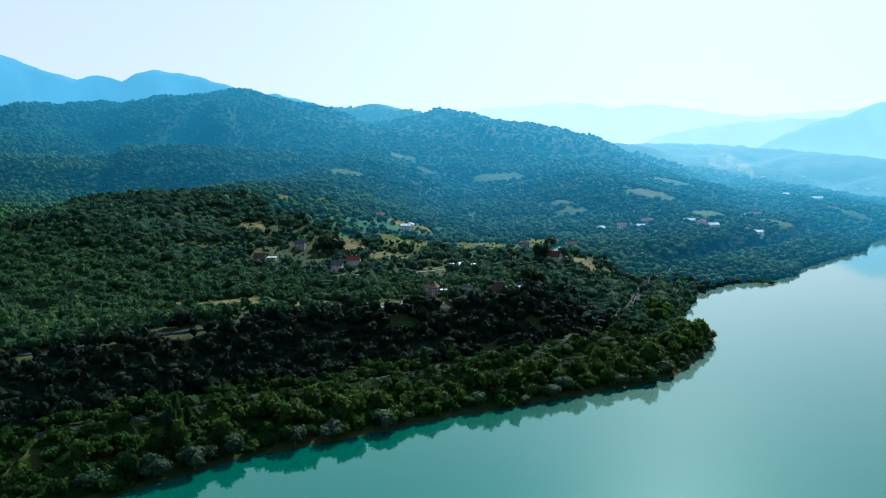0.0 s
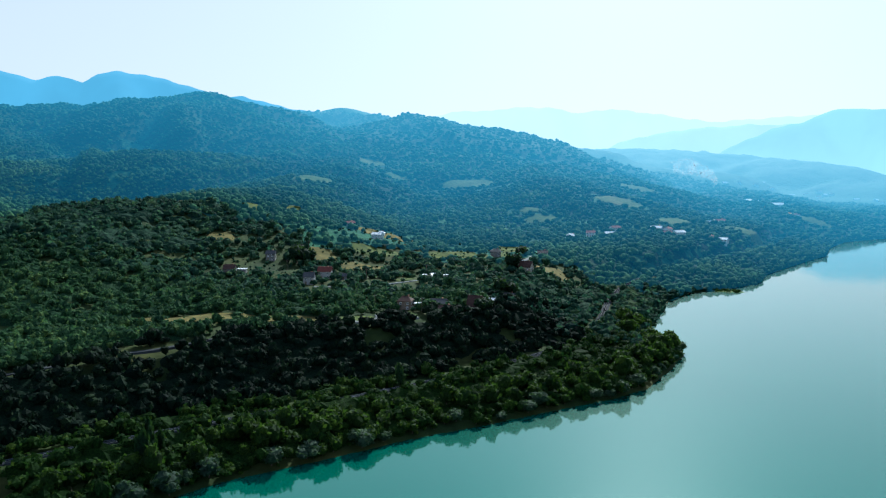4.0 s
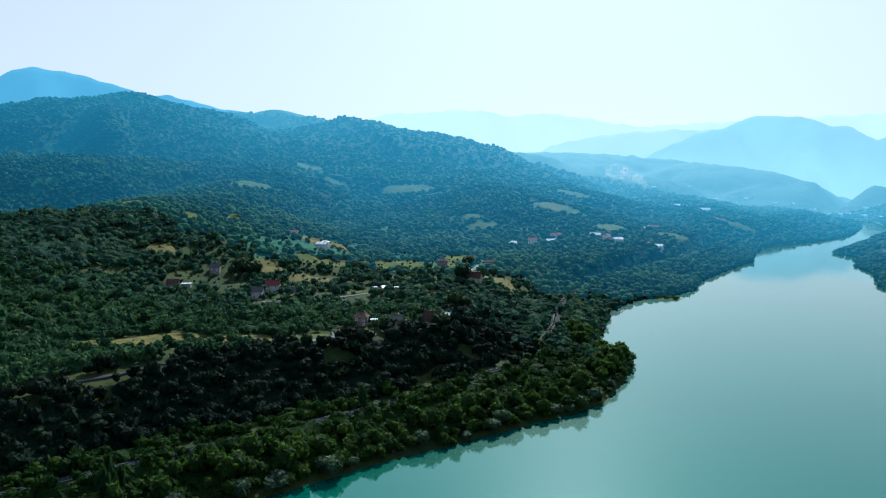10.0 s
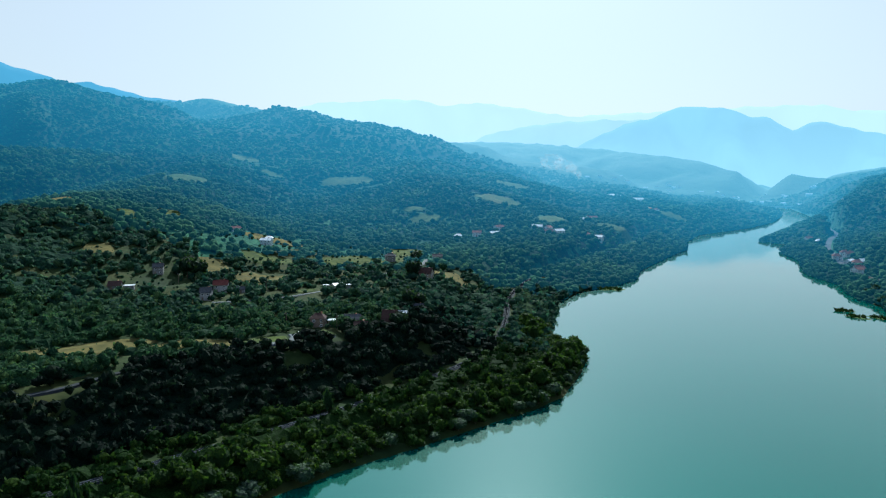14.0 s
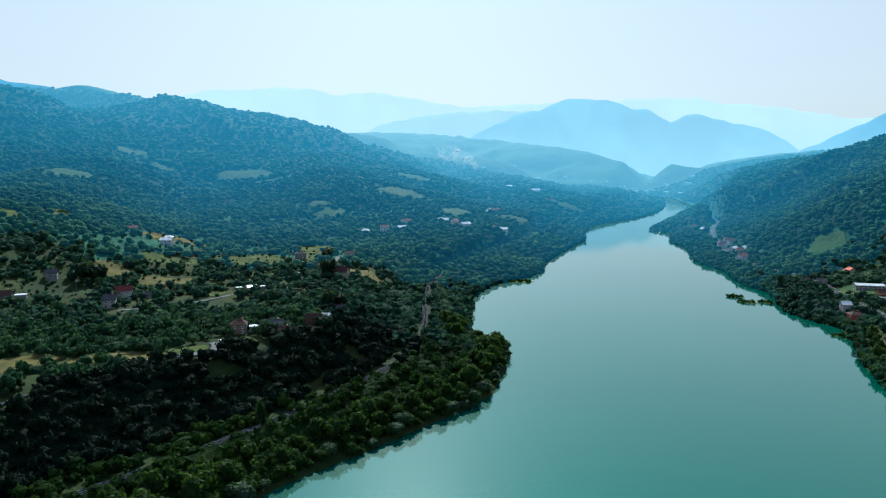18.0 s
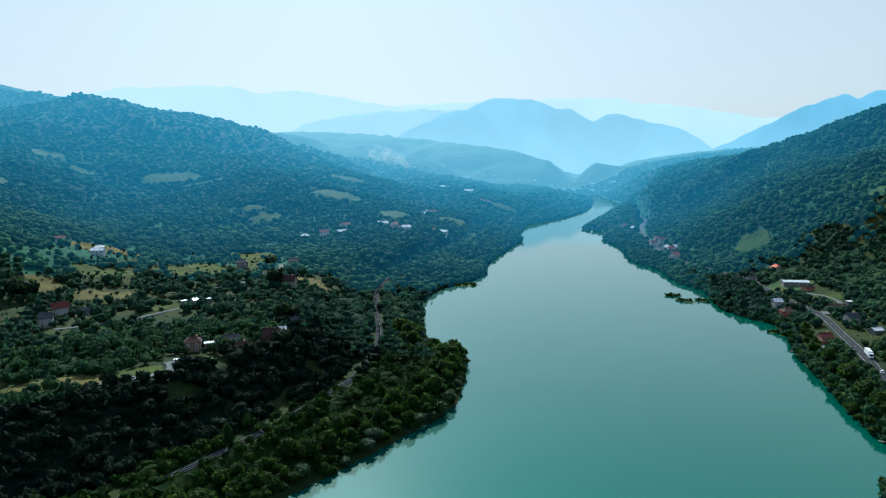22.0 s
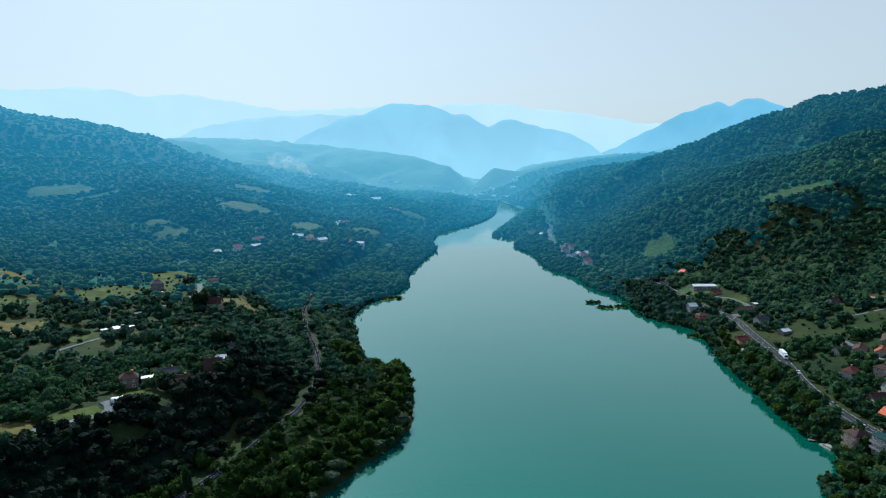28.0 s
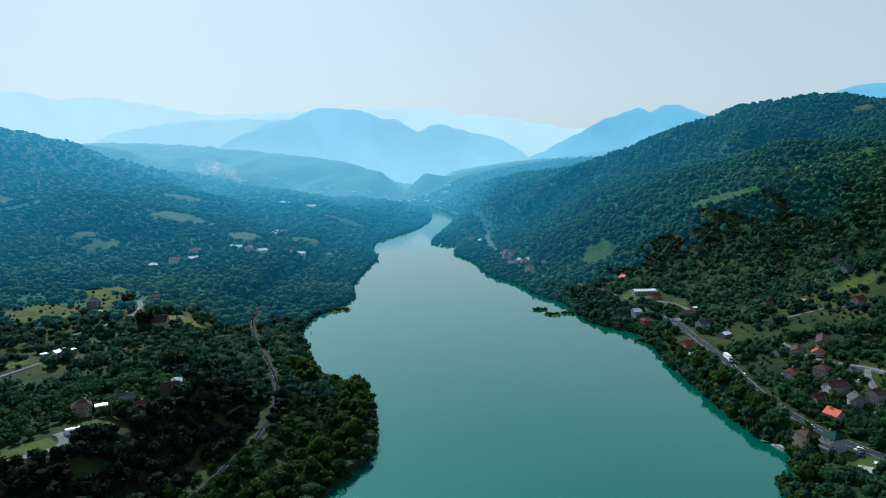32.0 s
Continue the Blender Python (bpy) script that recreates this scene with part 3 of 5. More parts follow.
ROUGH = [(-258, 322, 13, 11, 42), (-230, 374, 17, 6, 35), (-336, 340, 28, 24, 52), (-406, 350, 21, 13, 55), (-396, 509, 37, 26, 44), (-228, 369, 15, 26, 41), (-600, 1000, 34, 16, 34),
         (277, 476, 17, 11, -30), (203, 436, 12, 14, -25), (231, 375, 7, 9, -32),
         (253, 483, 8, 8, -28), (224, 520, 9, 10, -23), (312, 510, 14, 12, -31), (272, 496, 20, 10, -29), (243, 490, 12, 9, -27), (208, 645, 11, 15, -18), (202, 421, 7, 10, -26), (268, 433, 9, 7, -32), (254, 527, 8, 9, -26), (-185, 178, 8, 4, 60), (288, 545, 12, 7, -28)]
CLEARINGS = HAY + GREEN + ROUGH


def inside(x, y, spots, grow=0.0):
    o = np.zeros(np.shape(x), bool)
    for cx, cy, rx, ry, turn in spots:
        c, s = math.cos(radians(turn)), math.sin(radians(turn))
        u, v = ((x - cx) * c + (y - cy) * s) / (rx + grow), ((y - cy) * c - (x - cx) * s) / (ry + grow)
        o |= u * u + v * v < 1 + 0.3 * soft_noise(x, y, 22, 9)
    return o


def one(f, x, y):
    return float(f(np.array([float(x)]), np.array([float(y)]))[0])


def ground_z(x, y):
    return one(height, x, y)


def field(spot, material, label, seed):
    """A mown patch lying on the ground, with an uneven edge."""
    cx, cy, rx, ry, turn = spot
    c, s = math.cos(radians(turn)), math.sin(radians(turn))
    rings, spokes = 9, 30
    a = np.linspace(0, 2 * math.pi, spokes, endpoint=False)
    wob = 1 + 0.13 * np.sin(2 * a + seed) + 0.09 * np.sin(5 * a + 2 * seed) + 0.05 * np.sin(9 * a + seed)
    X, Y = [np.array([float(cx)])], [np.array([float(cy)])]
    for k in range(1, rings + 1):
        q = k / rings * wob
        ex = np.sign(np.cos(a)) * np.abs(np.cos(a)) ** 0.7 * rx * q
        ey = np.sign(np.sin(a)) * np.abs(np.sin(a)) ** 0.7 * ry * q
        X.append(cx + ex * c - ey * s)
        Y.append(cy + ex * s + ey * c)
    X, Y = np.concatenate(X), np.concatenate(Y)
    Z = height(X, Y) + (0.35 if cy < 640 else 0.9)
    Z[-spokes:] -= 0.6 if cy < 640 else 1.8
    f = []
    for j in range(spokes):
        f.append((0, 1 + j, 1 + (j + 1) % spokes, 1 + (j + 1) % spokes))
        for k in range(rings - 1):
            p, q = 1 + k * spokes, 1 + (k + 1) * spokes
            f.append((p + j, q + j, q + (j + 1) % spokes, p + (j + 1) % spokes))
    bm = bmesh.new()
    vs = [bm.verts.new(v) for v in zip(X, Y, Z)]
    for q in f:
        bm.faces.new([vs[i] for i in dict.fromkeys(q)])
    me = bpy.data.meshes.new("field")
    bm.to_mesh(me)
    bm.free()
    me.materials.append(material)
    return tagged(new("field", me), label, "field", kind="structure")


# past y 640 fields take the meadow material with haze painted in
for k, sp in enumerate(HAY):
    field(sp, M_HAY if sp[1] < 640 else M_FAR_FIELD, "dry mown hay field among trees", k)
for k, sp in enumerate(GREEN):
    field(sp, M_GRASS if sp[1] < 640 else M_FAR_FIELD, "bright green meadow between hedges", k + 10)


# ---- strips: roads, lanes, the railway ----
def smooth_line(nodes, step):
    """Catmull-Rom through the nodes, at even steps."""
    P = np.array(nodes, float)
    P = np.concatenate([[2 * P[0] - P[1]], P, [2 * P[-1] - P[-2]]])
    out = []
    for k in range(1, len(P) - 2):
        for t in np.linspace(0, 1, 12, endpoint=False):
            a, b, c, d = P[k - 1:k + 3]
            out.append(0.5 * (2 * b + (c - a) * t + (2 * a - 5 * b + 4 * c - d) * t * t + (3 * b - a - 3 * c + d) * t ** 3))
    out.append(P[-2])
    out = np.array(out)
    run = np.concatenate([[0], np.cumsum(np.hypot(*np.diff(out, axis=0).T))])
    s = np.arange(0, run[-1], step)
    return np.stack([np.interp(s, run, out[:, k]) for k in range(2)], -1)


def strip(nodes, profile, material, name, step=4.0, level=None, lift=0.3):
    """Sweeps a cross profile (offset to the left, height) along a line on the ground."""
    L = smooth_line(nodes, step)
    D = np.gradient(L, axis=0)
    D /= np.linalg.norm(D, axis=1)[:, None]
    N = np.stack([-D[:, 1], D[:, 0]], -1)
    wide = max(abs(p[0]) for p in profile)
    if level is None:
        Z = np.max([height(L[:, 0] + N[:, 0] * o, L[:, 1] + N[:, 1] * o) for o in (-0.7 * wide, 0, 0.7 * wide)], axis=0)
        Z = np.convolve(np.pad(Z, 3, mode="edge"), np.ones(7) / 7, "valid") + lift
    else:
        Z = np.full(len(L), level + lift)
    V = np.stack([np.stack([L[:, 0] + N[:, 0] * o, L[:, 1] + N[:, 1] * o, Z + h], -1) for o, h in profile])
    i = np.arange(V.shape[0] * V.shape[1]).reshape(V.shape[:2])
    f = np.stack([i[:-1, :-1], i[:-1, 1:], i[1:, 1:], i[1:, :-1]], -1).reshape(-1, 4)
    return new(name, mesh_from(name, V.reshape(-1, 3), f[:, ::-1], material, False)), L, N, Z


def under(parent, ob):
    ob.parent = parent
    return ob


road, RL, RN, RZ = strip(ROAD[:16], [(-4.6, -2.0), (-3.6, -0.05), (-2.9, 0), (2.9, 0), (3.6, -0.05), (4.6, -2.0)], M_ASPHALT, "road", 4.0, 7.0, 0.35)
# the far stretch is asphalt with haze glow painted in
far_road = strip(ROAD[15:], [(-4.6, -2.0), (-3.6, -0.05), (-2.9, 0), (2.9, 0), (3.6, -0.05), (4.6, -2.0)], M_FAR_ROAD, "road", 4.0, 7.0, 0.35)[0]
tagged(far_road, "grey shore road running on into the haze", "road", kind="structure")
tagged(road, "grey two-lane asphalt road along the shore", "road", kind="structure")
for o in (-2.65, 2.65):
    under(road, strip(ROAD[:16], [(o - 0.09, 0), (o + 0.09, 0)], M_STRIPE, "edge_line", 4.0, 7.0, 0.37)[0])
dash_v, dash_f = [], []
for k in range(2, len(RL) - 2, 3):
    p, n = RL[k], RN[k]
    d = np.array([n[1], -n[0]])
    b = len(dash_v)
    for u, w in ((-2, -0.08), (2, -0.08), (2, 0.08), (-2, 0.08)):
        q = p + d * u + n * w
        dash_v.append((q[0], q[1], 7.372))
    dash_f.append((b, b + 1, b + 2, b + 3))
under(road, new("centre_line", mesh_from("centre_line", dash_v, dash_f, M_STRIPE, False)))
LANES = [
    ([(231, 480), (232, 455), (233, 428), (240, 412), (247, 398), (252, 380), (262, 355)], 1.8, M_GRAVEL),
    ([(247, 398), (240, 385), (234, 368), (226, 350)], 1.4, M_GRAVEL),
    ([(180, 560), (196, 571), (210, 590), (206, 620), (190, 640)], 1.8, M_GRAVEL),
    ([(-248, 462), (-243, 486), (-238, 503), (-234, 525), (-240, 548), (-255, 580)], 1.9, M_GRAVEL),
    ([(-285, 556), (-262, 535), (-240, 524)], 1.3, M_GRAVEL),
    ([(-270, 330), (-259, 344), (-247, 357), (-240, 378), (-232, 397)], 1.3, M_GRAVEL),
    ([(-205, 95), (-196, 115), (-194, 148), (-188, 164), (-185, 179), (-184, 200)], 1.3, M_ASPHALT),
    ([(-176, 250), (-164, 266), (-157, 275), (-160, 284), (-168, 290)], 2.2, M_GRAVEL),
    ([(-156, 286), (-149, 292), (-142, 300)], 1.6, M_GRAVEL),
    ([(300, 500), (284, 512), (262, 515), (246, 520)], 1.2, M_GRAVEL),
    ([(-330, 1450), (-290, 1440), (-250, 1400), (-215, 1330)], 2.2, M_GRAVEL),
]
for nodes, half, m in LANES:
    tagged(strip(nodes, [(-half - 0.6, -1.2), (-half, 0), (half, 0), (half + 0.6, -1.2)], m, "lane", 4.0)[0], "pale gravel lane between gardens and trees", "lane", kind="structure")

railway, TL, TN, TZ = strip(RAIL, [(-3.4, -1.6), (-1.9, 0), (1.9, 0), (3.4, -1.6)], M_BALLAST, "railway_bed", 4.0, 8.0, 0.5)
tagged(railway, "ballasted single-track railway bed along the wooded bank", "railway", kind="structure")
for o in (-0.75, 0.75):
    under(railway, strip(RAIL, [(o - 0.07, 0.12), (o - 0.07, 0.32), (o + 0.07, 0.32), (o + 0.07, 0.12)], M_STEEL, "rail", 4.0, 8.0, 0.5)[0])
TS = smooth_line(RAIL, 0.9)
TD = np.gradient(TS, axis=0)
TD /= np.linalg.norm(TD, axis=1)[:, None]
TM = np.stack([-TD[:, 1], TD[:, 0]], -1)
box = np.array([(u, w, z) for z in (0, 0.14) for u, w in ((-0.13, -1.3), (0.13, -1.3), (0.13, 1.3), (-0.13, 1.3))])
bf = np.array([(4, 5, 6, 7), (0, 1, 5, 4), (1, 2, 6, 5), (2, 3, 7, 6), (3, 0, 4, 7)])
sv = TS[:, None, :] + TD[:, None, :] * box[None, :, 0:1] + TM[:, None, :] * box[None, :, 1:2]
sv = np.concatenate([sv, np.broadcast_to(8.5 + box[None, :, 2:3], (len(TS), 8, 1))], -1)
tagged(under(railway, new("sleepers", mesh_from("sleepers", sv.reshape(-1, 3), (bf[None] + 8 * np.arange(len(TS))[:, None, None]).reshape(-1, 4), M_SLEEPER, False))), kind="stuff")


# ---- building blocks ----
def part(name, bm, material, parent, label=""):
    me = bpy.data.meshes.new(name)
    bm.to_mesh(me)
    bm.free()
    me.materials.append(material)
    ob = new(name, me)
    ob.parent = parent
    if label:
        ob["label"] = label
    return ob


def shared(name, me, parent, m):
    ob = new(name, me)
    ob.parent = parent
    ob.matrix_basis = m
    return ob


def add_box(bm, x0, x1, y0, y1, z0, z1):
    v = [bm.verts.new(p) for p in ((x0, y0, z0), (x1, y0, z0), (x1, y1, z0), (x0, y1, z0), (x0, y0, z1), (x1, y0, z1), (x1, y1, z1), (x0, y1, z1))]
    for f in ((3, 2, 1, 0), (4, 5, 6, 7), (0, 1, 5, 4), (1, 2, 6, 5), (2, 3, 7, 6), (3, 0, 4, 7)):
        bm.faces.new([v[i] for i in f])
    return bm


def box_mesh(name, material, *sizes):
    bm = bmesh.new()
    for z in sizes:
        add_box(bm, *z)
    me = bpy.data.meshes.new(name)
    bm.to_mesh(me)
    bm.free()
    me.materials.append(material)
    return me


ME_FRAME = box_mesh("window_frame", M_PAINT_WHITE, (-0.62, -0.5, -0.05, 0.07, -0.7, 0.7), (0.5, 0.62, -0.05, 0.07, -0.7, 0.7),
                    (-0.5, 0.5, -0.05, 0.07, 0.58, 0.7), (-0.5, 0.5, -0.05, 0.07, -0.7, -0.58), (-0.04, 0.04, -0.05, 0.06, -0.58, 0.58))
ME_PANE = box_mesh("pane", M_GLASS, (-0.5, 0.5, -0.05, 0.02, -0.58, 0.58))
ME_SILL = box_mesh("sill", M_CONCRETE, (-0.72, 0.72, -0.05, 0.16, -0.8, -0.7))
ME_DOOR = box_mesh("door", M_TIMBER, (-0.5, 0.5, -0.05, 0.06, 0.0, 2.1), (-0.6, -0.5, -0.05, 0.09, 0, 2.2), (0.5, 0.6, -0.05, 0.09, 0, 2.2), (-0.5, 0.5, -0.05, 0.09, 2.1, 2.2))


def roof_mesh(w, d, over, rise, thick, hip):
    """Pitched roof slabs with eaves; ridge along x. hip: how far the ridge ends draw in."""
    bm = bmesh.new()
    X, Y = w / 2 + over, d / 2 + over
    drop = rise * over / (d / 2)
    rings = []
    for dz in (0, thick):
        rings.append([bm.verts.new(p) for p in ((-X, -Y, -drop + dz), (X, -Y, -drop + dz), (X, Y, -drop + dz), (-X, Y, -drop + dz), (-X + hip, 0, rise + dz), (X - hip, 0, rise + dz))])
    for r, flip in ((rings[1], False), (rings[0], True)):
        for f in ((0, 1, 5, 4), (2, 3, 4, 5), (3, 0, 4), (1, 2, 5)):
            if len(f) == 3 and hip < 0.01:
                continue
            q = [r[i] for i in f]
            bm.faces.new(q[::-1] if flip else q)
    lo, hi = rings
    edge = ((0, 1), (2, 3)) + (((1, 5), (5, 2), (3, 4), (4, 0)) if hip < 0.01 else ((1, 2), (3, 0)))
    for a, b in edge:
        bm.faces.new([lo[a], lo[b], hi[b], hi[a]])
    return bm


def house(x, y, turn, w, d, storeys, roof, roof_m, wall_m, label, pitch=0.62, balcony=False, chimney=True, glazing=True, name="house", low=2.6):
    """A dwelling: walls, roof, chimney, windows, door, balcony."""
    c, s = math.cos(radians(turn)), math.sin(radians(turn))
    zs = [ground_z(x + u * c - v * s, y + u * s + v * c) for u, v in ((-w / 2, -d / 2), (w / 2, -d / 2), (w / 2, d / 2), (-w / 2, d / 2), (0, 0))]
    z0 = max(min(zs), sum(zs) / 5 - 1.0) + 0.2
    hold = new(name)
    hold.matrix_basis = pose(x, y, z0, 0, 0, turn)
    tagged(hold, label, "house")
    hw = low * storeys + 0.3
    rise = pitch * d / 2
    bm = bmesh.new()
    if roof == "gable":
        pts = [(-d / 2, -2.5), (d / 2, -2.5), (d / 2, hw), (0, hw + rise), (-d / 2, hw)]
        a = [bm.verts.new((-w / 2, q[0], q[1])) for q in pts]
        b = [bm.verts.new((w / 2, q[0], q[1])) for q in pts]
        bm.faces.new(a[::-1]), bm.faces.new(b)
        for i in (0, 1, 2, 3, 4):
            bm.faces.new([a[i], a[(i + 1) % 5], b[(i + 1) % 5], b[i]])
    else:
        add_box(bm, -w / 2, w / 2, -d / 2, d / 2, -2.5, hw)
    bmesh.ops.recalc_face_normals(bm, faces=bm.faces)
    part("wall", bm, wall_m, hold)
    if roof == "flat":
        bm = bmesh.new()
        add_box(bm, -w / 2 - 0.35, w / 2 + 0.35, -d / 2 - 0.35, d / 2 + 0.35, hw + 0.004, hw + 0.3)
        top = part("roof", bm, roof_m, hold)
    else:
        top = part("roof", roof_mesh(w, d, 0.55, rise, 0.2, 0.0 if roof == "gable" else min(w, d) / 2 * 0.85), roof_m, hold)
        top.location = (0, 0, hw + 0.02)
        bm = bmesh.new()
        half = w / 2 + 0.5 - (0.0 if roof == "gable" else min(w, d) / 2 * 0.85)
        add_box(bm, -half, half, -0.16, 0.16, rise + 0.16, rise + 0.3)
        part("ridge", bm, roof_m, top)
    if chimney:
        bm = bmesh.new()
        add_box(bm, -0.35, 0.35, -0.3, 0.3, -1.2, 1.1)
        add_box(bm, -0.45, 0.45, -0.4, 0.4, 1.1, 1.25)
        ch = part("chimney", bm, M_BRICK, hold)
        ch.location = (w * 0.22, d * 0.12, hw + rise * (0.76 if roof != "flat" else 0))
    if glazing:
        for side, run, off in ((0, w, d / 2), (180, w, d / 2), (90, d, w / 2), (270, d, w / 2)):
            n = max(1, int(run / 3.2))
            for st in range(storeys):
                for k in range(n):
                    u = (k + 0.5) / n * run - run / 2
                    R = pose(0, 0, 0, 0, 0, side) @ pose(u, off, st * low + 1.55)
                    if st == 0 and k == n // 2 and side == 180:
                        shared("door", ME_DOOR, hold, pose(0, 0, 0, 0, 0, side) @ pose(u, off, 0.05))
                        continue
                    wf = shared("window", ME_FRAME, hold, R)
                    shared("pane", ME_PANE, wf, Matrix())
                    if storeys > 1:
                        shared("sill", ME_SILL, wf, Matrix())
    if balcony:
        for st in range(1, storeys):
            z = st * low
            bm = bmesh.new()
            add_box(bm, -w / 2 + 0.3, w / 2 - 0.3, d / 2 + 0.003, d / 2 + 1.5, z - 0.16, z)
            bal = part("balcony", bm, M_CONCRETE, hold)
            bm = bmesh.new()
            add_box(bm, -w / 2 + 0.3, w / 2 - 0.3, d / 2 + 1.42, d / 2 + 1.5, z, z + 0.95)
            add_box(bm, -w / 2 + 0.3, -w / 2 + 0.38, d / 2 + 0.01, d / 2 + 1.42, z, z + 0.95)
            add_box(bm, w / 2 - 0.38, w / 2 - 0.3, d / 2 + 0.01, d / 2 + 1.42, z, z + 0.95)
            part("parapet", bm, wall_m, bal)
    return hold


KEEP = []      # footprints where no tree grows: x, y, radius


def put(x, y, *a, **k):
    KEEP.append((x, y, max(a[1], a[2]) * (0.42 if x < -120 else 0.55) + 0.6))
    if x < -120 and y < 700:
        a = (a[0], a[1] * 0.86, a[2] * 0.86, *a[3:])
    if x > 100 and y < 620:
        a = (a[0], a[1] * 0.88, a[2] * 0.88, *a[3:])
    return house(x, y, *a, **k)


# ---- houses on the village shore (the bank with the road) ----
put(170.5, 318, 107, 8, 8.5, 3, "hip", M_ROOF_BROWN, M_PINK, "pink three-storey house with balconies and a dark brown roof", 0.5, True)
put(178, 308.5, 107, 8.5, 8.5, 3, "hip", M_ROOF_TEAL, M_PLASTER, "white three-storey house with a dark teal roof beside the road", 0.55, True)
put(199, 346, 112, 8.5, 7.5, 1, "gable", M_ROOF_ORANGE, M_PLASTER, "small white cottage with a bright orange tiled roof", 0.75)
put(217, 377, 8, 13, 9, 2, "gable", M_ROOF_BROWN, M_PLASTER, "long white two-storey house with dark roof and porch", 0.6, True)
put(204, 370, 12, 9, 8, 1, "gable", M_ROOF_BROWN, M_CREAM, "low cream house with a worn brown roof", 0.65)
put(216, 356, 70, 10, 8, 2, "gable", M_ROOF_GREY, M_GREY, "grey unfinished gabled house in a garden", 0.8, glazing=True)
put(227, 358, 30, 8, 8, 2, "gable", M_ROOF_BROWN, M_CREAM, "cream house with dark roof among trees", 0.6)
put(217, 340, 20, 4, 4, 1, "gable", M_ROOF_WHITE, M_GREY, "small shed with a white sheet roof", 0.8, chimney=False, glazing=False, name="shed")
put(208, 408, 40, 9, 8, 2, "hip", M_ROOF_RED, M_PLASTER, "white two-storey house with a red-brown roof", 0.6, True)
put(224, 404, 35, 9, 9, 2, "hip", M_ROOF_BROWN, M_PINK, "dull pink two-storey house under a dark roof", 0.5)
put(221, 451, 25, 9, 7, 1, "gable", M_ROOF_GREY, M_PLASTER, "white cottage with dark grey roof", 0.7)
put(231, 448, 62, 14, 8, 1, "gable", M_ROOF_BROWN, M_CREAM, "long low building with a dark red-brown roof along the lane", 0.6)
put(238, 436, 62, 9, 8, 1, "gable", M_ROOF_CLAY, M_CREAM, "low building with a bright red-orange roof on the lane", 0.65)
put(250, 454, 62, 22, 7, 1, "gable", M_ROOF_BROWN, M_GREY, "long barn under a dark tiled roof", 0.6, glazing=False, name="barn")
put(237, 397, 30, 8, 7, 1, "hip", M_ROOF_GREY, M_BLUEWALL, "pale blue bungalow with a grey roof", 0.5)
put(201, 535, 20, 9, 8, 2, "gable", M_ROOF_GREY, M_PLASTER, "white gabled house with grey roof above the road", 0.75)
put(209, 511, 30, 8, 6, 1, "gable", M_ROOF_WHITE, M_GREY, "low shed with a white metal roof", 0.45, chimney=False, glazing=False, name="shed")
put(166, 563, 15, 10, 9, 2, "hip", M_ROOF_BROWN, M_REDWALL, "red-painted two-storey house on the shore", 0.45, True)
put(163, 585, 15, 7, 7, 2, "gable", M_ROOF_WHITE, M_PLASTER, "white house with pale metal roof behind the red one", 0.6)
put(193, 668, 8, 21, 9, 2, "gable", M_ROOF_WHITE, M_GREY, "long hall with a white metal roof by the meadow", 0.22, chimney=False, name="hall", low=2.4)
put(190, 731, 100, 9, 8, 1, "gable", M_ROOF_ORANGE, M_CREAM, "cottage with red roof under the wooded slope", 0.8)
put(204, 581, 15, 13, 9, 1, "gable", M_ROOF_BROWN, M_GREY, "low dark-roofed building by the yard", 0.5)
put(216, 590, 15, 7, 5, 1, "flat", M_ROOF_WHITE, M_GREY, "small flat-roofed outbuilding with a pale roof", chimney=False, glazing=False, name="outbuilding")
put(172, 484, 10, 8, 8, 2, "gable", M_ROOF_RED, M_BRICK, "house with a red-brown roof below the road", 0.6)
put(168, 470, 10, 9, 5, 1, "flat", M_CONCRETE, M_GREY, "flat-roofed boathouse with a concrete terrace", chimney=False, name="boathouse")
put(328, 566, 20, 9, 8, 2, "gable", M_ROOF_GREY, M_PLASTER, "white gabled house high on the slope", 0.7)
put(300, 500, 25, 9, 8, 2, "gable", M_ROOF_RED, M_BRICK, "bare-block house with a dark red roof on the slope", 0.75)
put(372, 660, 25, 10, 8, 1, "gable", M_ROOF_GREY, M_GREY, "grey farmhouse at the wood's edge", 0.6)
put(258, 551, 30, 8, 8, 2, "gable", M_ROOF_BROWN, M_PLASTER, "white house with dark roof half hidden by trees", 0.65)
put(160, 682, 10, 7, 7, 2, "gable", M_ROOF_GREY, M_PLASTER, "white house with grey roof near the shore", 0.6)
put(150, 700, 10, 6, 6, 1, "gable", M_ROOF_GREY, M_GREY, "grey cabin near the shore", 0.6, glazing=False)
put(199, 648, 25, 8, 6, 1, "gable", M_ROOF_BROWN, M_BRICK, "brown-roofed shed on a grassy mound", 0.6, glazing=False, chimney=False, name="shed")
for k, (x, y) in enumerate([(92, 998), (96, 962), (97, 905), (103, 880), (104, 850), (102, 820), (62, 1140), (48, 1160), (94, 1490), (84, 930), (110, 900)]):
    put(x, y, 10 + 25 * (k % 3), 9 + k % 3, 8, 1 + k % 2, "gable" if k % 3 else "hip", (M_FAR_TILES, M_FAR_TILES, M_FAR_ROOF, M_FAR_TILES)[k % 4],
        M_FAR_WALL, ("roadside house with a dark roof by the bend", "small house with a red roof at the water's edge", "building with a pale metal roof at the bend",
                                             "house with a tiled roof beside the shore road")[k % 4], 0.6)

# ---- houses on the wooded bank ----
put(-279, 334, 35, 8, 7.5, 2, "gable", M_ROOF_GREY, M_PLASTER, "white gabled house with grey roof on the terrace", 0.85)
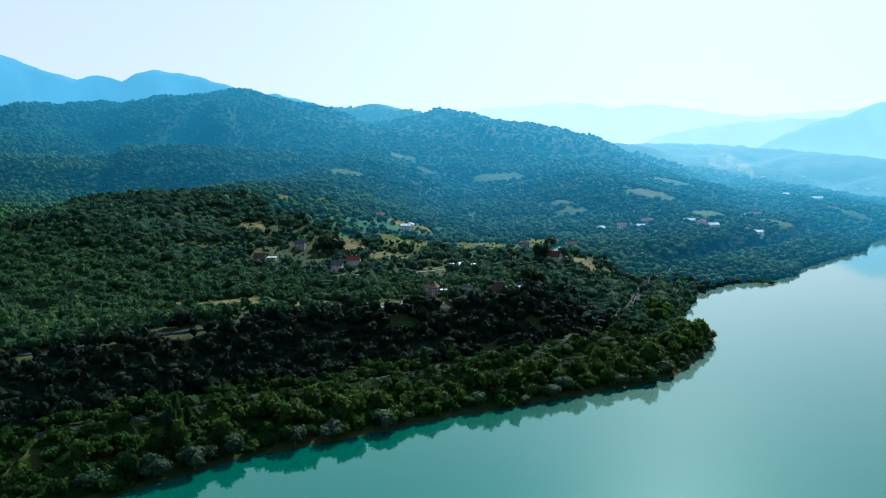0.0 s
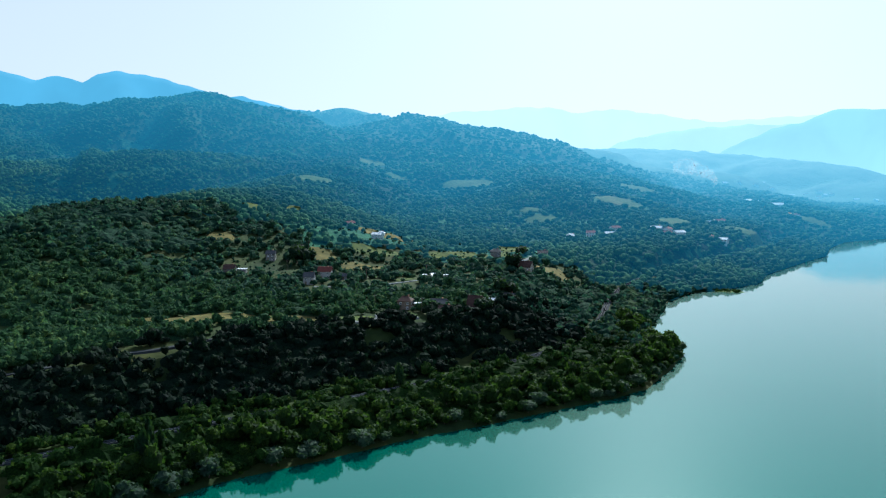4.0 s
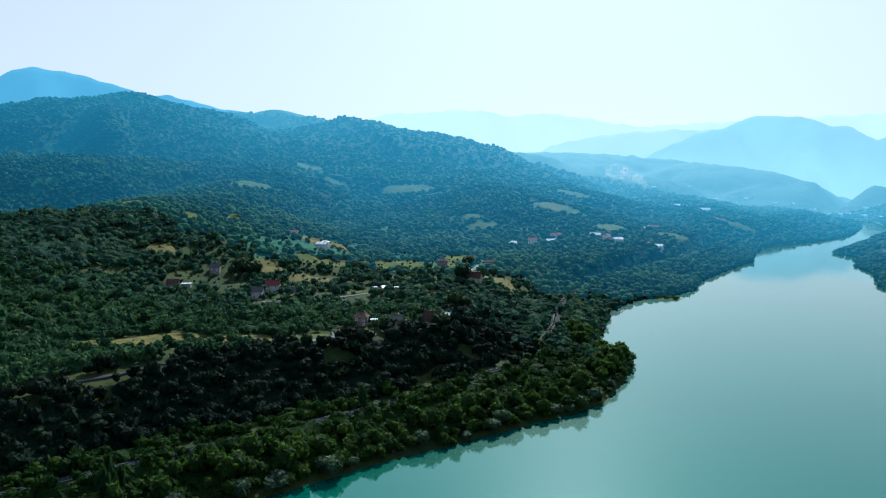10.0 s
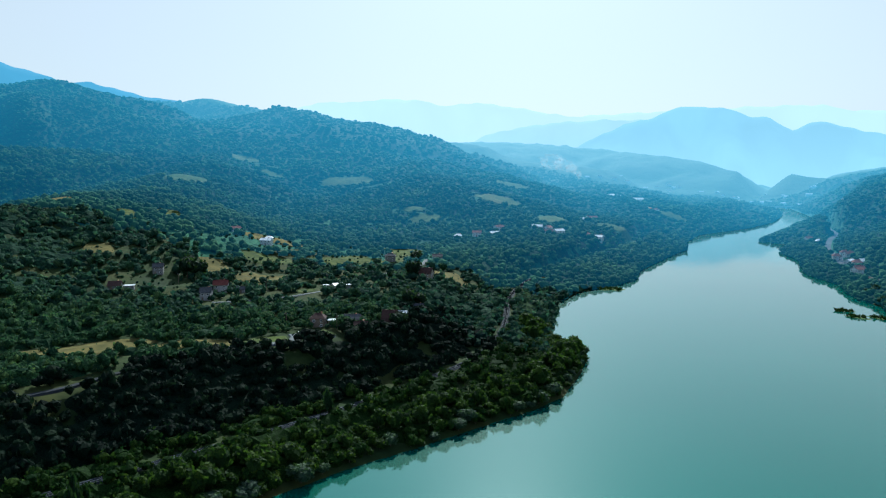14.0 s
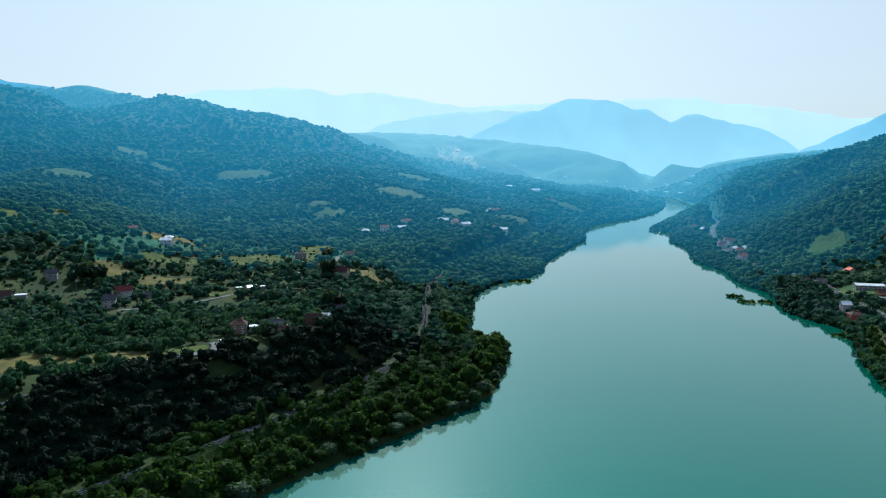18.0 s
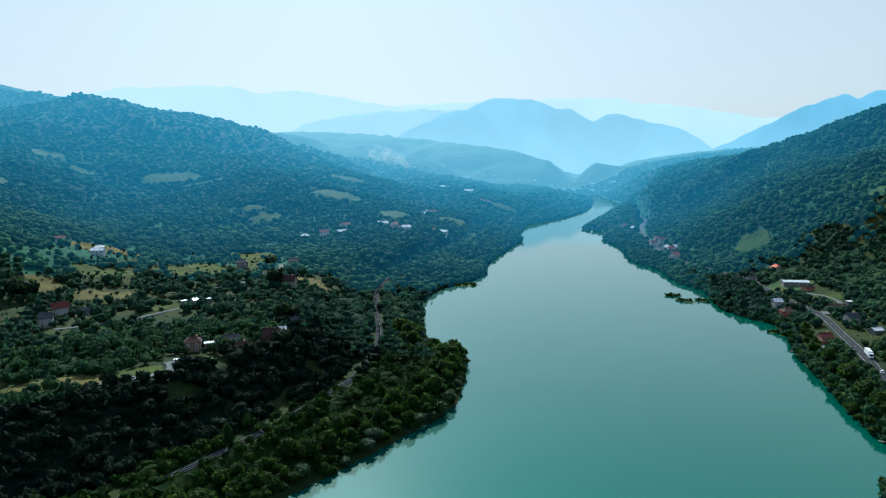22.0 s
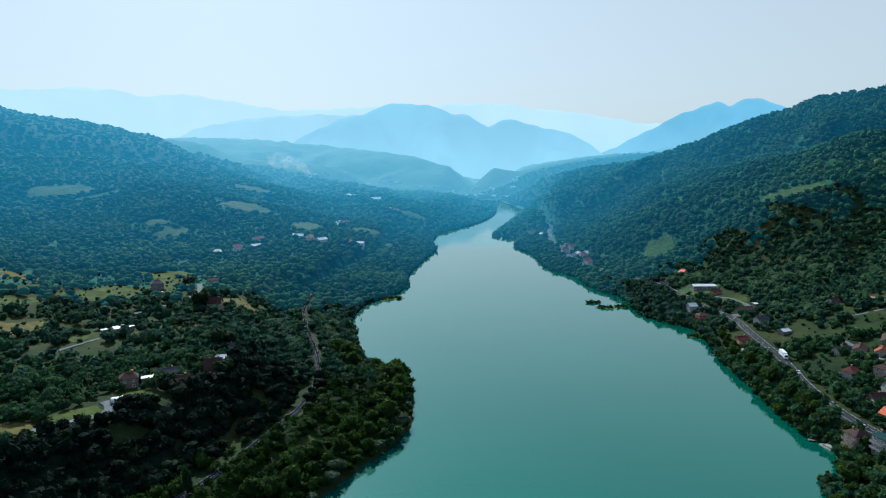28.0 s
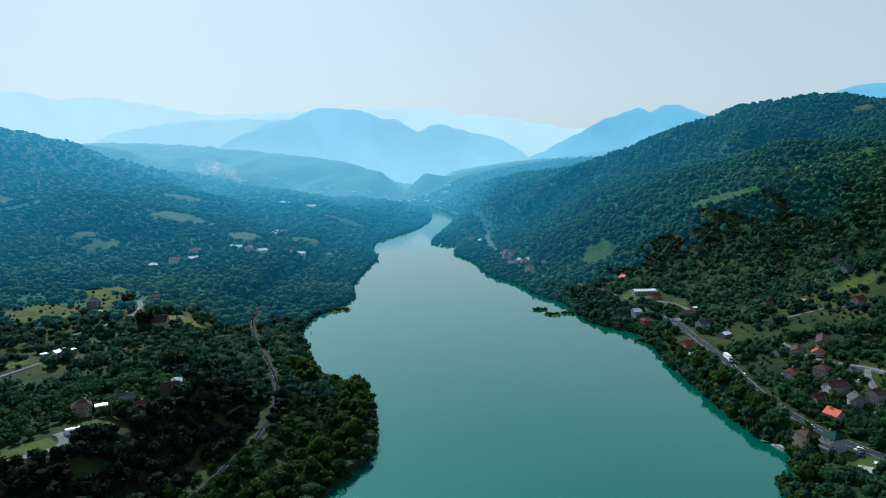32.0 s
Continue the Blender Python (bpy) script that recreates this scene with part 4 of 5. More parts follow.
put(-294, 361, 40, 11, 9, 2, "gable", M_ROOF_RED, M_PLASTER, "large white house with a red-brown roof and balcony", 0.7, True)
put(-283, 369, 40, 6, 5, 1, "gable", M_ROOF_GREY, M_PLASTER, "small white outhouse beside a hedge", 0.7, chimney=False)
put(-352, 356, 40, 8, 7, 2, "gable", M_ROOF_GREY, M_GREY, "grey house half hidden by trees", 0.7)
put(-338, 310, 40, 9, 8, 1, "gable", M_ROOF_BROWN, M_GREY, "dark-roofed farmhouse in the scrub", 0.7)
put(-329, 314, 40, 7, 5, 1, "flat", M_ROOF_WHITE, M_GREY, "shed with a bright white sheet roof", chimney=False, glazing=False, name="shed")
put(-231, 412, 60, 8, 6, 1, "gable", M_ROOF_WHITE, M_PLASTER, "low building with a gleaming white metal roof", 0.4, chimney=False)
put(-236, 405, 60, 4, 3, 1, "flat", M_ROOF_WHITE, M_GREY, "small annexe with a white flat roof", chimney=False, glazing=False, name="annexe")
put(-225, 416, 60, 4, 3, 1, "flat", M_ROOF_WHITE, M_GREY, "open shelter with a white roof", chimney=False, glazing=False, name="shelter")
put(-198, 482, 10, 11, 9, 2, "gable", M_ROOF_BROWN, M_CREAM, "cream house under a tall dark brown roof", 0.95)
put(-282, 558, 35, 11, 9, 2, "hip", M_ROOF_GREY, M_GREY, "grey house with slate-blue roof by the meadow", 0.55)
put(-238, 570, 30, 10, 8, 2, "gable", M_ROOF_GREY, M_BLUEWALL, "pale bluish house beside the lane", 0.5)
put(-165, 309, 30, 9, 8, 2, "hip", M_ROOF_BROWN, M_TIMBER, "dark house among garden trees", 0.6)
put(-158, 313, 30, 6, 4, 1, "flat", M_ROOF_WHITE, M_TIMBER, "veranda with a white sheet roof", chimney=False, glazing=False, name="veranda")
put(-153, 324, 30, 10, 8, 1, "gable", M_ROOF_GREY, M_PLASTER, "low house with a dark grey roof and white gable", 0.6)
put(-143, 318, 30, 8, 7, 1, "gable", M_ROOF_BROWN, M_CREAM, "brown-roofed cottage in the garden", 0.6)
put(-134, 333, 20, 9, 9, 1, "gable", M_ROOF_BROWN, M_TIMBER, "steep A-shaped timber chalet with a dark roof", 1.7)
put(-139, 354, 20, 6, 5, 1, "gable", M_ROOF_WHITE, M_GREY, "shed with pale roof by a small lawn", 0.5, chimney=False, glazing=False, name="shed")
put(-148, 387, 20, 7, 6, 1, "gable", M_ROOF_GREY, M_PLASTER, "small white house under tall trees", 0.6)
FAR_L = [(-312, 751), (-296, 769), (-283, 791), (-292, 823), (-260, 861), (-250, 852), (-230, 837), (-218, 840), (-189, 864), (-177, 872), (-241, 1011), (-236, 1035), (-247, 1043),
         (-237, 852), (-344, 1558), (-276, 1473), (-205, 1316), (-353, 1545), (-300, 1500), (-400, 520), (-420, 545), (-440, 520)]
for k, (x, y) in enumerate(FAR_L):
    big = 1.6 if x in (-344, -276, -353) else 1.0
    put(x, y, (20 * k) % 90, (9 + k % 4) * big, 8 * big, 1 + k % 2, "gable" if k % 4 else "hip", (M_FAR_ROOF, M_FAR_TILES, M_FAR_ROOF, M_FAR_TILES, M_FAR_ROOF)[k % 5],
        M_FAR_WALL, ("white-roofed house in the far hamlet", "red-roofed house in the far hamlet", "long white building among far fields",
                                                        "brown-roofed house in the far hamlet", "pale-roofed house in the far hamlet")[k % 5], 0.5, glazing=y < 900)
rt = random.Random(5)
for k in range(46):
    x, y = rt.uniform(-640, 40), rt.uniform(2120, 2620)
    if one(lambda a, b: np.maximum(along(SHORE_LEFT, a, b), -along(SHORE_RIGHT, a, b)), x, y) < 12:
        continue
    put(x, y, rt.uniform(0, 90), rt.uniform(10, 18), rt.uniform(8, 11), rt.choice((1, 2, 2)), "gable", rt.choice((M_FAR_TILES, M_FAR_ROOF)),
        M_FAR_WALL, "pale house in the distant town", 0.5, glazing=False, chimney=False)

# ---- trees ----
def ico(sub):
    bm = bmesh.new()
    bmesh.ops.create_icosphere(bm, subdivisions=sub, radius=1)
    v = np.array([p.co[:] for p in bm.verts])
    f = np.array([[q.index for q in p.verts] for p in bm.faces])
    bm.free()
    return v, f


ICO1, ICO2 = ico(1), ico(2)


def crown_shape(r, sub, lobes, leaves, leaf=0.16, tall=1.0, core=0.0):
    """A crown about one unit in radius: lobes set round a core, with leaf clumps standing out of them."""
    v0, f0 = ICO2 if sub == 2 else ICO1
    centres, radii = [np.zeros(3)], [core or (0.66 if lobes else 0.9)]
    for k in range(lobes):
        d = r.randn(3)
        d[2] = abs(d[2]) * 0.8 - 0.3
        d /= np.linalg.norm(d)
        centres.append(d * (0.42 + 0.26 * r.rand()))
        radii.append(0.30 + 0.24 * r.rand())
    vs, fs, n = [], [], 0
    for k, (c, q) in enumerate(zip(centres, radii)):
        v = v0 * (q * (1 + 0.4 * (r.rand(len(v0)) - 0.5)))[:, None] + c
        vs.append(v)
        fs.append(f0 + n)
        n += len(v)
    for _ in range(leaves):
        k = r.randint(0, len(centres))
        d = r.randn(3)
        d[2] = abs(d[2]) * 0.9 - 0.4
        d /= np.linalg.norm(d)
        c = centres[k] + d * radii[k] * (0.9 + 0.45 * r.rand())
        a = np.cross(d + 0.7 * r.randn(3), r.randn(3))
        a /= np.linalg.norm(a) + 1e-6
        b = np.cross(a, d + 0.9 * r.randn(3))
        b /= np.linalg.norm(b) + 1e-6
        q = leaf * (0.5 + 0.9 * r.rand())
        vs.append(np.array([c - a * q, c + b * q * 0.7, c + a * q, c - b * q * 0.7 + d * 0.05]))
        fs.append(np.array([[n, n + 1, n + 2], [n, n + 2, n + 3]]))
        n += 4
    V = np.concatenate(vs)
    V[:, 2] *= tall
    return V, np.concatenate(fs)


def scatter(name, places, templates, material, label, r):
    """One object of kind stuff: crowns at rows of x, y, ground, radius, height."""
    vs, fs, n = [], [], 0
    kind = r.randint(0, len(templates), len(places))
    for k, (v, f) in enumerate(templates):
        p = places[kind == k]
        if not len(p):
            continue
        a = r.rand(len(p)) * 6.283
        c, s = np.cos(a)[:, None], np.sin(a)[:, None]
        lx, ly = (r.rand(len(p), 1) - 0.5) * 0.3, (r.rand(len(p), 1) - 0.5) * 0.3
        X = (v[None, :, 0] * c - v[None, :, 1] * s + lx * v[None, :, 2]) * p[:, 3:4] + p[:, 0:1]
        Y = (v[None, :, 0] * s + v[None, :, 1] * c + ly * v[None, :, 2]) * p[:, 3:4] + p[:, 1:2]
        Z = v[None, :, 2] * p[:, 4:5] * 0.56 + p[:, 2:3] + p[:, 4:5] * 0.46
        vs.append(np.stack([X, Y, Z], -1).reshape(-1, 3))
        fs.append((f[None] + (np.arange(len(p)) * len(v))[:, None, None] + n).reshape(-1, 3))
        n += len(p) * len(v)
    ob = new(name, mesh_from(name, np.concatenate(vs), np.concatenate(fs), material, name.startswith("backdrop")))
    return tagged(ob, label, "woodland", kind="stuff")


def land_depth(X, Y):
    return np.maximum(along(SHORE_LEFT, X, Y), -along(SHORE_RIGHT, X, Y))


def is_open(X, Y):
    o = inside(X, Y, CLEARINGS, 1.0)
    o |= (np.abs(along(RAIL, X, Y)) < np.where(Y < 325, 2.6, 3.4)) & (Y < 640)
    o |= np.abs(along(ROAD, X, Y)) < 5.6
    for nodes, half, _ in LANES:
        o |= np.abs(along(nodes, X, Y)) < half + 2.6
    for x, y, q in KEEP:
        o |= (X - x) ** 2 + (Y - y) ** 2 < q * q
        if x < -180 and 380 < y < 700:
            o |= (X - x - 5) ** 2 + (Y - y + 6) ** 2 < q * q
    return o


def woods(x0, x1, y0, y1, step, r, keep, shore=1.0):
    """Jittered rows of places on land."""
    X, Y = np.meshgrid(np.arange(x0, x1, step), np.arange(y0, y1, step))
    X = (X + (r.rand(*X.shape) - 0.5) * step * 1.1).ravel()
    Y = (Y + (r.rand(*Y.shape) - 0.5) * step * 1.1).ravel()
    ok = keep(X, Y)
    X, Y = X[ok], Y[ok]
    land = land_depth(X, Y)
    ok = (land > shore) & ~is_open(X, Y)
    return X[ok], Y[ok], land[ok]


def in_view(X, Y):
    """The stretch of country that the walk looks over."""
    bear = np.degrees(np.arctan2(-(X - 60), Y + 30))
    return (bear < 80) & (bear > -42)


def village(X, Y):
    """Garden country, where trees stand apart."""
    dl, dr = along(SHORE_LEFT, X, Y), -along(SHORE_RIGHT, X, Y)
    return ((dl > 95) & (dl < 330) & (Y > 285) & (Y < 640)) | ((dr > 35) & (dr < 190) & (Y > 260) & (Y < 640)) | ((dl > 110) & (dl < 240) & (Y > 680) & (Y < 1100))


rng = np.random.RandomState(7)
def near_d(X, Y):
    """Distance from the middle of the walk, shortened on the sides away from the sun, where painted haze is thinner."""
    bear = np.degrees(np.arctan2(-(X - 50), Y))
    return np.hypot(X - 50, Y) * np.interp(bear, [-14, 6, 46, 66], [0.74, 1.0, 1.0, 0.78])


jit = lambda X: (rng.rand(len(X)) - 0.5)


def tree_kind(name, material, label, shape, trunk_h, seed):
    """One tree with its trunk, limbs and crown, to be copied."""
    r = np.random.RandomState(seed)
    hold = new(name)
    tagged(hold, label, "tree")
    bm = bmesh.new()
    sides, levels = 7, 6
    rings = []
    for k in range(levels):
        u = k / (levels - 1)
        q = 0.28 * (1 - 0.75 * u) + 0.12 * max(0, 0.2 - u) * 5 * 0.3
        c = (0.25 * math.sin(3 * u + seed), 0.2 * math.sin(2 * u + 2 * seed), u * trunk_h)
        rings.append([bm.verts.new((c[0] + q * math.cos(6.283 * j / sides), c[1] + q * math.sin(6.283 * j / sides), c[2])) for j in range(sides)])
    for a, b in zip(rings, rings[1:]):
        for j in range(sides):
            bm.faces.new([a[j], a[(j + 1) % sides], b[(j + 1) % sides], b[j]])
    for k in range(6):
        a = 6.283 * k / 6 + r.rand()
        z = trunk_h * (0.45 + 0.5 * r.rand())
        reach = 1.2 + 1.3 * r.rand()
        p0, p1 = Vector((0.1 * math.cos(a), 0.1 * math.sin(a), z)), Vector((reach * math.cos(a), reach * math.sin(a), z + reach * 0.9))
        side = (p1 - p0).cross(Vector((0, 0, 1))).normalized() * 0.09
        up = Vector((0, 0, 0.09))
        lo = [bm.verts.new(p0 + d) for d in (side, up, -side, -up)]
        hi = [bm.verts.new(p1 + d * 0.35) for d in (side, up, -side, -up)]
        for j in range(4):
            bm.faces.new([lo[j], lo[(j + 1) % 4], hi[(j + 1) % 4], hi[j]])
    part("trunk", bm, M_BARK, hold)
    v, f = shape
    crown = new("crown", mesh_from("crown", v, f, material, False))
    crown.parent = hold
    return hold


def grown(r, lobes, leaves, radius, tall, base, leaf):
    v, f = crown_shape(r, 2, lobes, leaves, leaf)
    v = v * np.array([radius, radius, radius * tall])
    v[:, 2] += base + radius * tall * 0.8
    return v, f


r0 = np.random.RandomState(21)
BROAD = [tree_kind("broadleaf_tree", M_LEAF, "broad green tree in full leaf on the bank", grown(r0, 5, 260, 4.6, 1.05, 2.4, 0.17), 5.5, 31 + k) for k in range(3)]
WILLOW = [tree_kind("willow_tree", M_WILLOW, "grey-green willow hanging over the water's edge", grown(r0, 6, 270, 4.4, 0.85, 0.6, 0.17), 3.5, 41 + k) for k in range(2)]
BUSHY = [tree_kind("young_tree", M_LEAF, "low bushy young tree in fresh leaf", grown(r0, 4, 200, 3.0, 1.0, 0.5, 0.2), 2.5, 51 + k) for k in range(2)]
POPLAR = [tree_kind("poplar_tree", M_DARK, "tall slim poplar standing over the thicket", grown(r0, 6, 320, 2.1, 3.6, 1.5, 0.22), 8.0, 61)]
DARKT = [tree_kind("walnut_tree", M_DARK, "dark dense tree with a wide crown", grown(r0, 6, 260, 5.0, 1.1, 2.0, 0.17), 5.0, 71)]
stock = {}
planted = []


def plant(kinds, x, y, size, group, sink=0.3):
    """The first of a kind stands where it is first wanted; others are copies."""
    k = kinds[rng.randint(len(kinds))]
    m = pose(x, y, max(ground_z(x, y), -0.4) - sink, 0, 0, rng.rand() * 360)
    if k.name in stock:
        ob = copy_thing(k, m)
    else:
        ob, stock[k.name] = k, True
        ob.matrix_basis = m
    ob.scale = (size * (0.85 + 0.3 * rng.rand()), size * (0.85 + 0.3 * rng.rand()), size * (0.85 + 0.3 * rng.rand()))
    tagged(ob, group=group)
    planted.append((x, y, size * 3.2))


def shore_walk(line, y0, y1, step, offs, side):
    L = smooth_line(line, step)
    L = L[(L[:, 1] > y0) & (L[:, 1] < y1)]
    D = np.gradient(L, axis=0)
    D /= np.linalg.norm(D, axis=1)[:, None]
    N = np.stack([-D[:, 1], D[:, 0]], -1) * side
    return [(p[0] + n[0] * o, p[1] + n[1] * o, o) for p, n in zip(L, N) for o in offs]


for x, y, o in shore_walk(SHORE_LEFT, 95, 470, 6.5, (3.0, 10, 17.5), 1):
    x, y = x + rng.uniform(-2.4, 2.4), y + rng.uniform(-2.4, 2.4)
    if is_open(np.array([x]), np.array([y]))[0]:
        continue
    if o < 4:
        u = rng.rand()
        plant(WILLOW if u < 0.45 else BUSHY, x, y, 0.55 + 0.5 * rng.rand(), "trees along the wooded shore")
    else:
        plant(BROAD if rng.rand() < 0.75 else BUSHY, x, y, 0.55 + 0.55 * rng.rand() ** 1.5, "trees along the wooded shore")
for x, y, sz in [(-116, 133, 1.15), (-113, 129, 0.95), (-119, 138, 0.8), (-104, 240, 0.9)]:
    plant(POPLAR, x, y, sz, "poplars by the railway")
for x, y, sz in [(-337, 369, 1.5), (-332, 374, 1.3), (-155, 386, 1.1), (-150, 392, 1.0), (-128, 333, 0.9), (-205, 474, 1.2), (-255, 560, 1.2)]:
    plant(DARKT, x, y, sz, "dark trees by the houses")
for x, y, sz in [(-49, 402, 0.95), (-50, 396, 0.9), (-45, 382, 0.8), (-54, 409, 0.8), (-44, 372, 0.8)]:
    plant(BROAD, x, y, sz, "trees on the point")
for x, y, o in shore_walk(SHORE_RIGHT, 262, 560, 7.5, (0.8, 9), -1):
    x, y = x + rng.uniform(-2, 2), y + rng.uniform(-2, 2)
    if is_open(np.array([x]), np.array([y]))[0]:
        continue
    plant(BUSHY if o < 2 or rng.rand() < 0.4 else BROAD, x, y, 0.55 + 0.5 * rng.rand(), "trees along the road bank")


def clear_of_planted(X, Y):
    o = np.ones(X.shape, bool)
    for x, y, q in planted:
        o &= (X - x) ** 2 + (Y - y) ** 2 > q * q * 0.6
    return o


shapes_a = [crown_shape(rng, 1, 3, 46, leaf=0.2, core=0.6) for _ in range(8)]
def open_below(shape):
    """Far crowns without the faces on their undersides."""
    v, f = shape
    n = np.cross(v[f[:, 1]] - v[f[:, 0]], v[f[:, 2]] - v[f[:, 0]])
    up = n[:, 2] / (np.linalg.norm(n, axis=1) + 1e-9)
    return v, f[up > -0.72]


shapes_b = [crown_shape(rng, 1, 1, 7, leaf=0.36, core=0.76) for _ in range(8)]
shapes_c = [open_below(crown_shape(rng, 1, 0, 2, leaf=0.42, core=0.88)) for _ in range(8)]
shapes_d = [open_below(crown_shape(rng, 1, 0, 0, core=0.9)) for _ in range(6)]


def rows(X, Y, lo, hi, power, tall):
    R = lo + (hi - lo) * rng.rand(len(X)) ** power
    return np.stack([X, Y, height(X, Y) - 0.3, R, R * (tall + 0.8 * jit(X))], -1)


gx, gy = rng.rand(4000) * 1500 - 1000, rng.rand(4000) * 1500
GLADE = np.quantile(soft_noise(gx, gy, 34, 44) + 0.5 * soft_noise(gx, gy, 90, 45), 0.93)


def thinned(X, Y, much):
    """Groves and gaps: fewer trees in garden country."""
    g = soft_noise(X, Y, 46, 12) + 0.6 * soft_noise(X, Y, 19, 13)
    glade = soft_noise(X, Y, 34, 44) + 0.5 * soft_noise(X, Y, 90, 45)
    return np.where(village(X, Y), g + 1.2 * jit(X) > much - 0.55 * (X > 0), glade + 0.3 * jit(X) < GLADE)


def undergrowth(name, x0, x1, y0, y1, step, keep, rise, material, label, gaps=True):
    """The leafy floor of a wood, filling the gaps between its crowns: one uneven sheet that stops at every opening."""
    r = np.random.RandomState(len(name) + int(step * 10))
    gx, gy = np.arange(x0, x1, step), np.arange(y0, y1, step)
    X, Y = np.meshgrid(gx, gy)
    sh = X.shape
    X = (X + (r.rand(*sh) - 0.5) * step * 0.7).ravel()
    Y = (Y + (r.rand(*sh) - 0.5) * step * 0.7).ravel()
    ok = keep(X, Y) & in_view(X, Y)
    x, y = X[ok], Y[ok]
    glade = soft_noise(x, y, 34, 44) + 0.5 * soft_noise(x, y, 90, 45) < GLADE
    g = soft_noise(x, y, 46, 12) + 0.6 * soft_noise(x, y, 19, 13) > 0.25 - 0.7 * (x > 0)
    ok[ok] = (land_depth(x, y) > 1.5) & ~is_open(x, y) & (np.where(village(x, y), g, glade) | (not gaps))
    ok = ok.reshape(sh)
    q = ok[:-1, :-1] & ok[:-1, 1:] & ok[1:, 1:] & ok[1:, :-1]
    edge = np.zeros(sh, int)
    for a in (0, 1):
        for b in (0, 1):
            edge[a:sh[0] - 1 + a, b:sh[1] - 1 + b] += q
    i = np.arange(X.size).reshape(sh)
    f = np.stack([i[:-1, :-1], i[:-1, 1:], i[1:, 1:], i[1:, :-1]], -1)[q]
    used = np.unique(f)
    Z = np.where(edge.ravel() == 4, rise * (0.55 + 0.9 * r.rand(X.size)), -0.3)
    Z[used] += height(X[used], Y[used])
    back = np.zeros(X.size, int)
    back[used] = np.arange(len(used))
    ob = new(name, mesh_from(name, np.stack([X, Y, Z], -1)[used], back[f], material, name.startswith("backdrop")))
    return tagged(ob, label, "undergrowth", kind="stuff")


def bank(X, Y):
    d = along(SHORE_LEFT, X, Y)
    return (d > 50) & (d < 100) & (Y < 600)


X, Y, D = woods(-420, 330, 70, 480, 4.9, rng, lambda X, Y: in_view(X, Y) & (near_d(X, Y) + 60 * jit(X) < 430) & thinned(X, Y, -0.75))
ok = clear_of_planted(X, Y)
X, Y = X[ok], Y[ok]
ok, low = bank(X, Y), along(SHORE_LEFT, X, Y)
low = ~ok & (low > 0) & (low <= 50)
scatter("wood_bank", rows(X[ok], Y[ok], 2.4, 4.8, 1.5, 2.0), shapes_a, M_BANK, "dense wood on the steep bank above the railway, shade in its leaf colour", rng)
scatter("wood_strip", rows(X[low], Y[low], 2.0, 4.4, 1.5, 1.8), shapes_a, M_WOOD_S, "fresh green wood between railway and shore", rng)
ok |= low
scatter("wood_near", rows(X[~ok], Y[~ok], 1.9, 4.6, 1.5, 1.9), shapes_a, M_WOOD_A, "green broadleaf wood between shore and gardens", rng)
X, Y, D = woods(-420, 330, 70, 480, 4.4, rng, lambda X, Y: in_view(X, Y) & (near_d(X, Y) < 430) & ~bank(X, Y) & (along(SHORE_LEFT, X, Y) < 50) & (soft_noise(X, Y, 40, 31) + jit(X) > 0.1))
scatter("thicket_near", rows(X, Y, 1.0, 2.4, 1.5, 1.8), shapes_b, M_SCRUB, "bright green scrub and saplings between the trees", rng)
strip_land = lambda X, Y: (along(SHORE_LEFT, X, Y) > 0) & (along(SHORE_LEFT, X, Y) <= 50)
undergrowth("undergrowth_strip", -180, 20, 80, 480, 2.6, lambda X, Y: strip_land(X, Y) & (near_d(X, Y) < 430), 2.4, M_WOOD_S, "fresh green undergrowth between railway and shore")
undergrowth("undergrowth_bank", -240, 20, 80, 480, 2.8, lambda X, Y: bank(X, Y) & (near_d(X, Y) < 430), 2.6, M_BANK, "undergrowth on the steep bank, shade in its leaf colour")
undergrowth("undergrowth_near", -420, 330, 70, 480, 3.0, lambda X, Y: ~bank(X, Y) & ~strip_land(X, Y) & (near_d(X, Y) < 430), 2.5, M_WOOD_A, "green undergrowth below the trees")
edge_d = lambda X, Y: near_d(X, Y) + 26 * soft_noise(X, Y, 60, 51) + 14 * soft_noise(X, Y, 17, 52)
undergrowth("undergrowth_terrace", -700, 560, 90, 900, 4.2, lambda X, Y: (near_d(X, Y) >= 415) & (edge_d(X, Y) < 600), 3.3, M_WOOD_B, "leafy undergrowth of the terrace woods")
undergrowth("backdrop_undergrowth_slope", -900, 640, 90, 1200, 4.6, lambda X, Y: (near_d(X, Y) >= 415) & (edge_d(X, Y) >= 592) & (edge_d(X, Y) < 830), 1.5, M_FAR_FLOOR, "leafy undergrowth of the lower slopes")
undergrowth("backdrop_undergrowth", -1480, 800, 180, 1650, 5.5, lambda X, Y: (edge_d(X, Y) >= 820) & (near_d(X, Y) < 1150), 1.3, M_FAR_FLOOR, "undergrowth of the middle slopes, blued by painted haze")
for line, sd, y0, y1, lb in ((SHORE_LEFT, 1, 470, 2100, "willow thicket along the farther shore"), (SHORE_RIGHT, -1, 262, 2200, "bushes overhanging the village shore")):
    P = np.array(shore_walk(line, y0, y1, 4.5, (0.3, 3.5), sd))[:, :2]
    P = P + (rng.rand(*P.shape) - 0.5) * 3
    P = P[~is_open(P[:, 0], P[:, 1])]
    # bushes past y 640 get leaves with the haze painted in
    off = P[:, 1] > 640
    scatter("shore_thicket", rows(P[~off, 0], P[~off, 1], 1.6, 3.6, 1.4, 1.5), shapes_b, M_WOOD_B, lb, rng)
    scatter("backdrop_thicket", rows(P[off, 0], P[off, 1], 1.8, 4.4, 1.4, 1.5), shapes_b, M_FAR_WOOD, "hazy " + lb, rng)
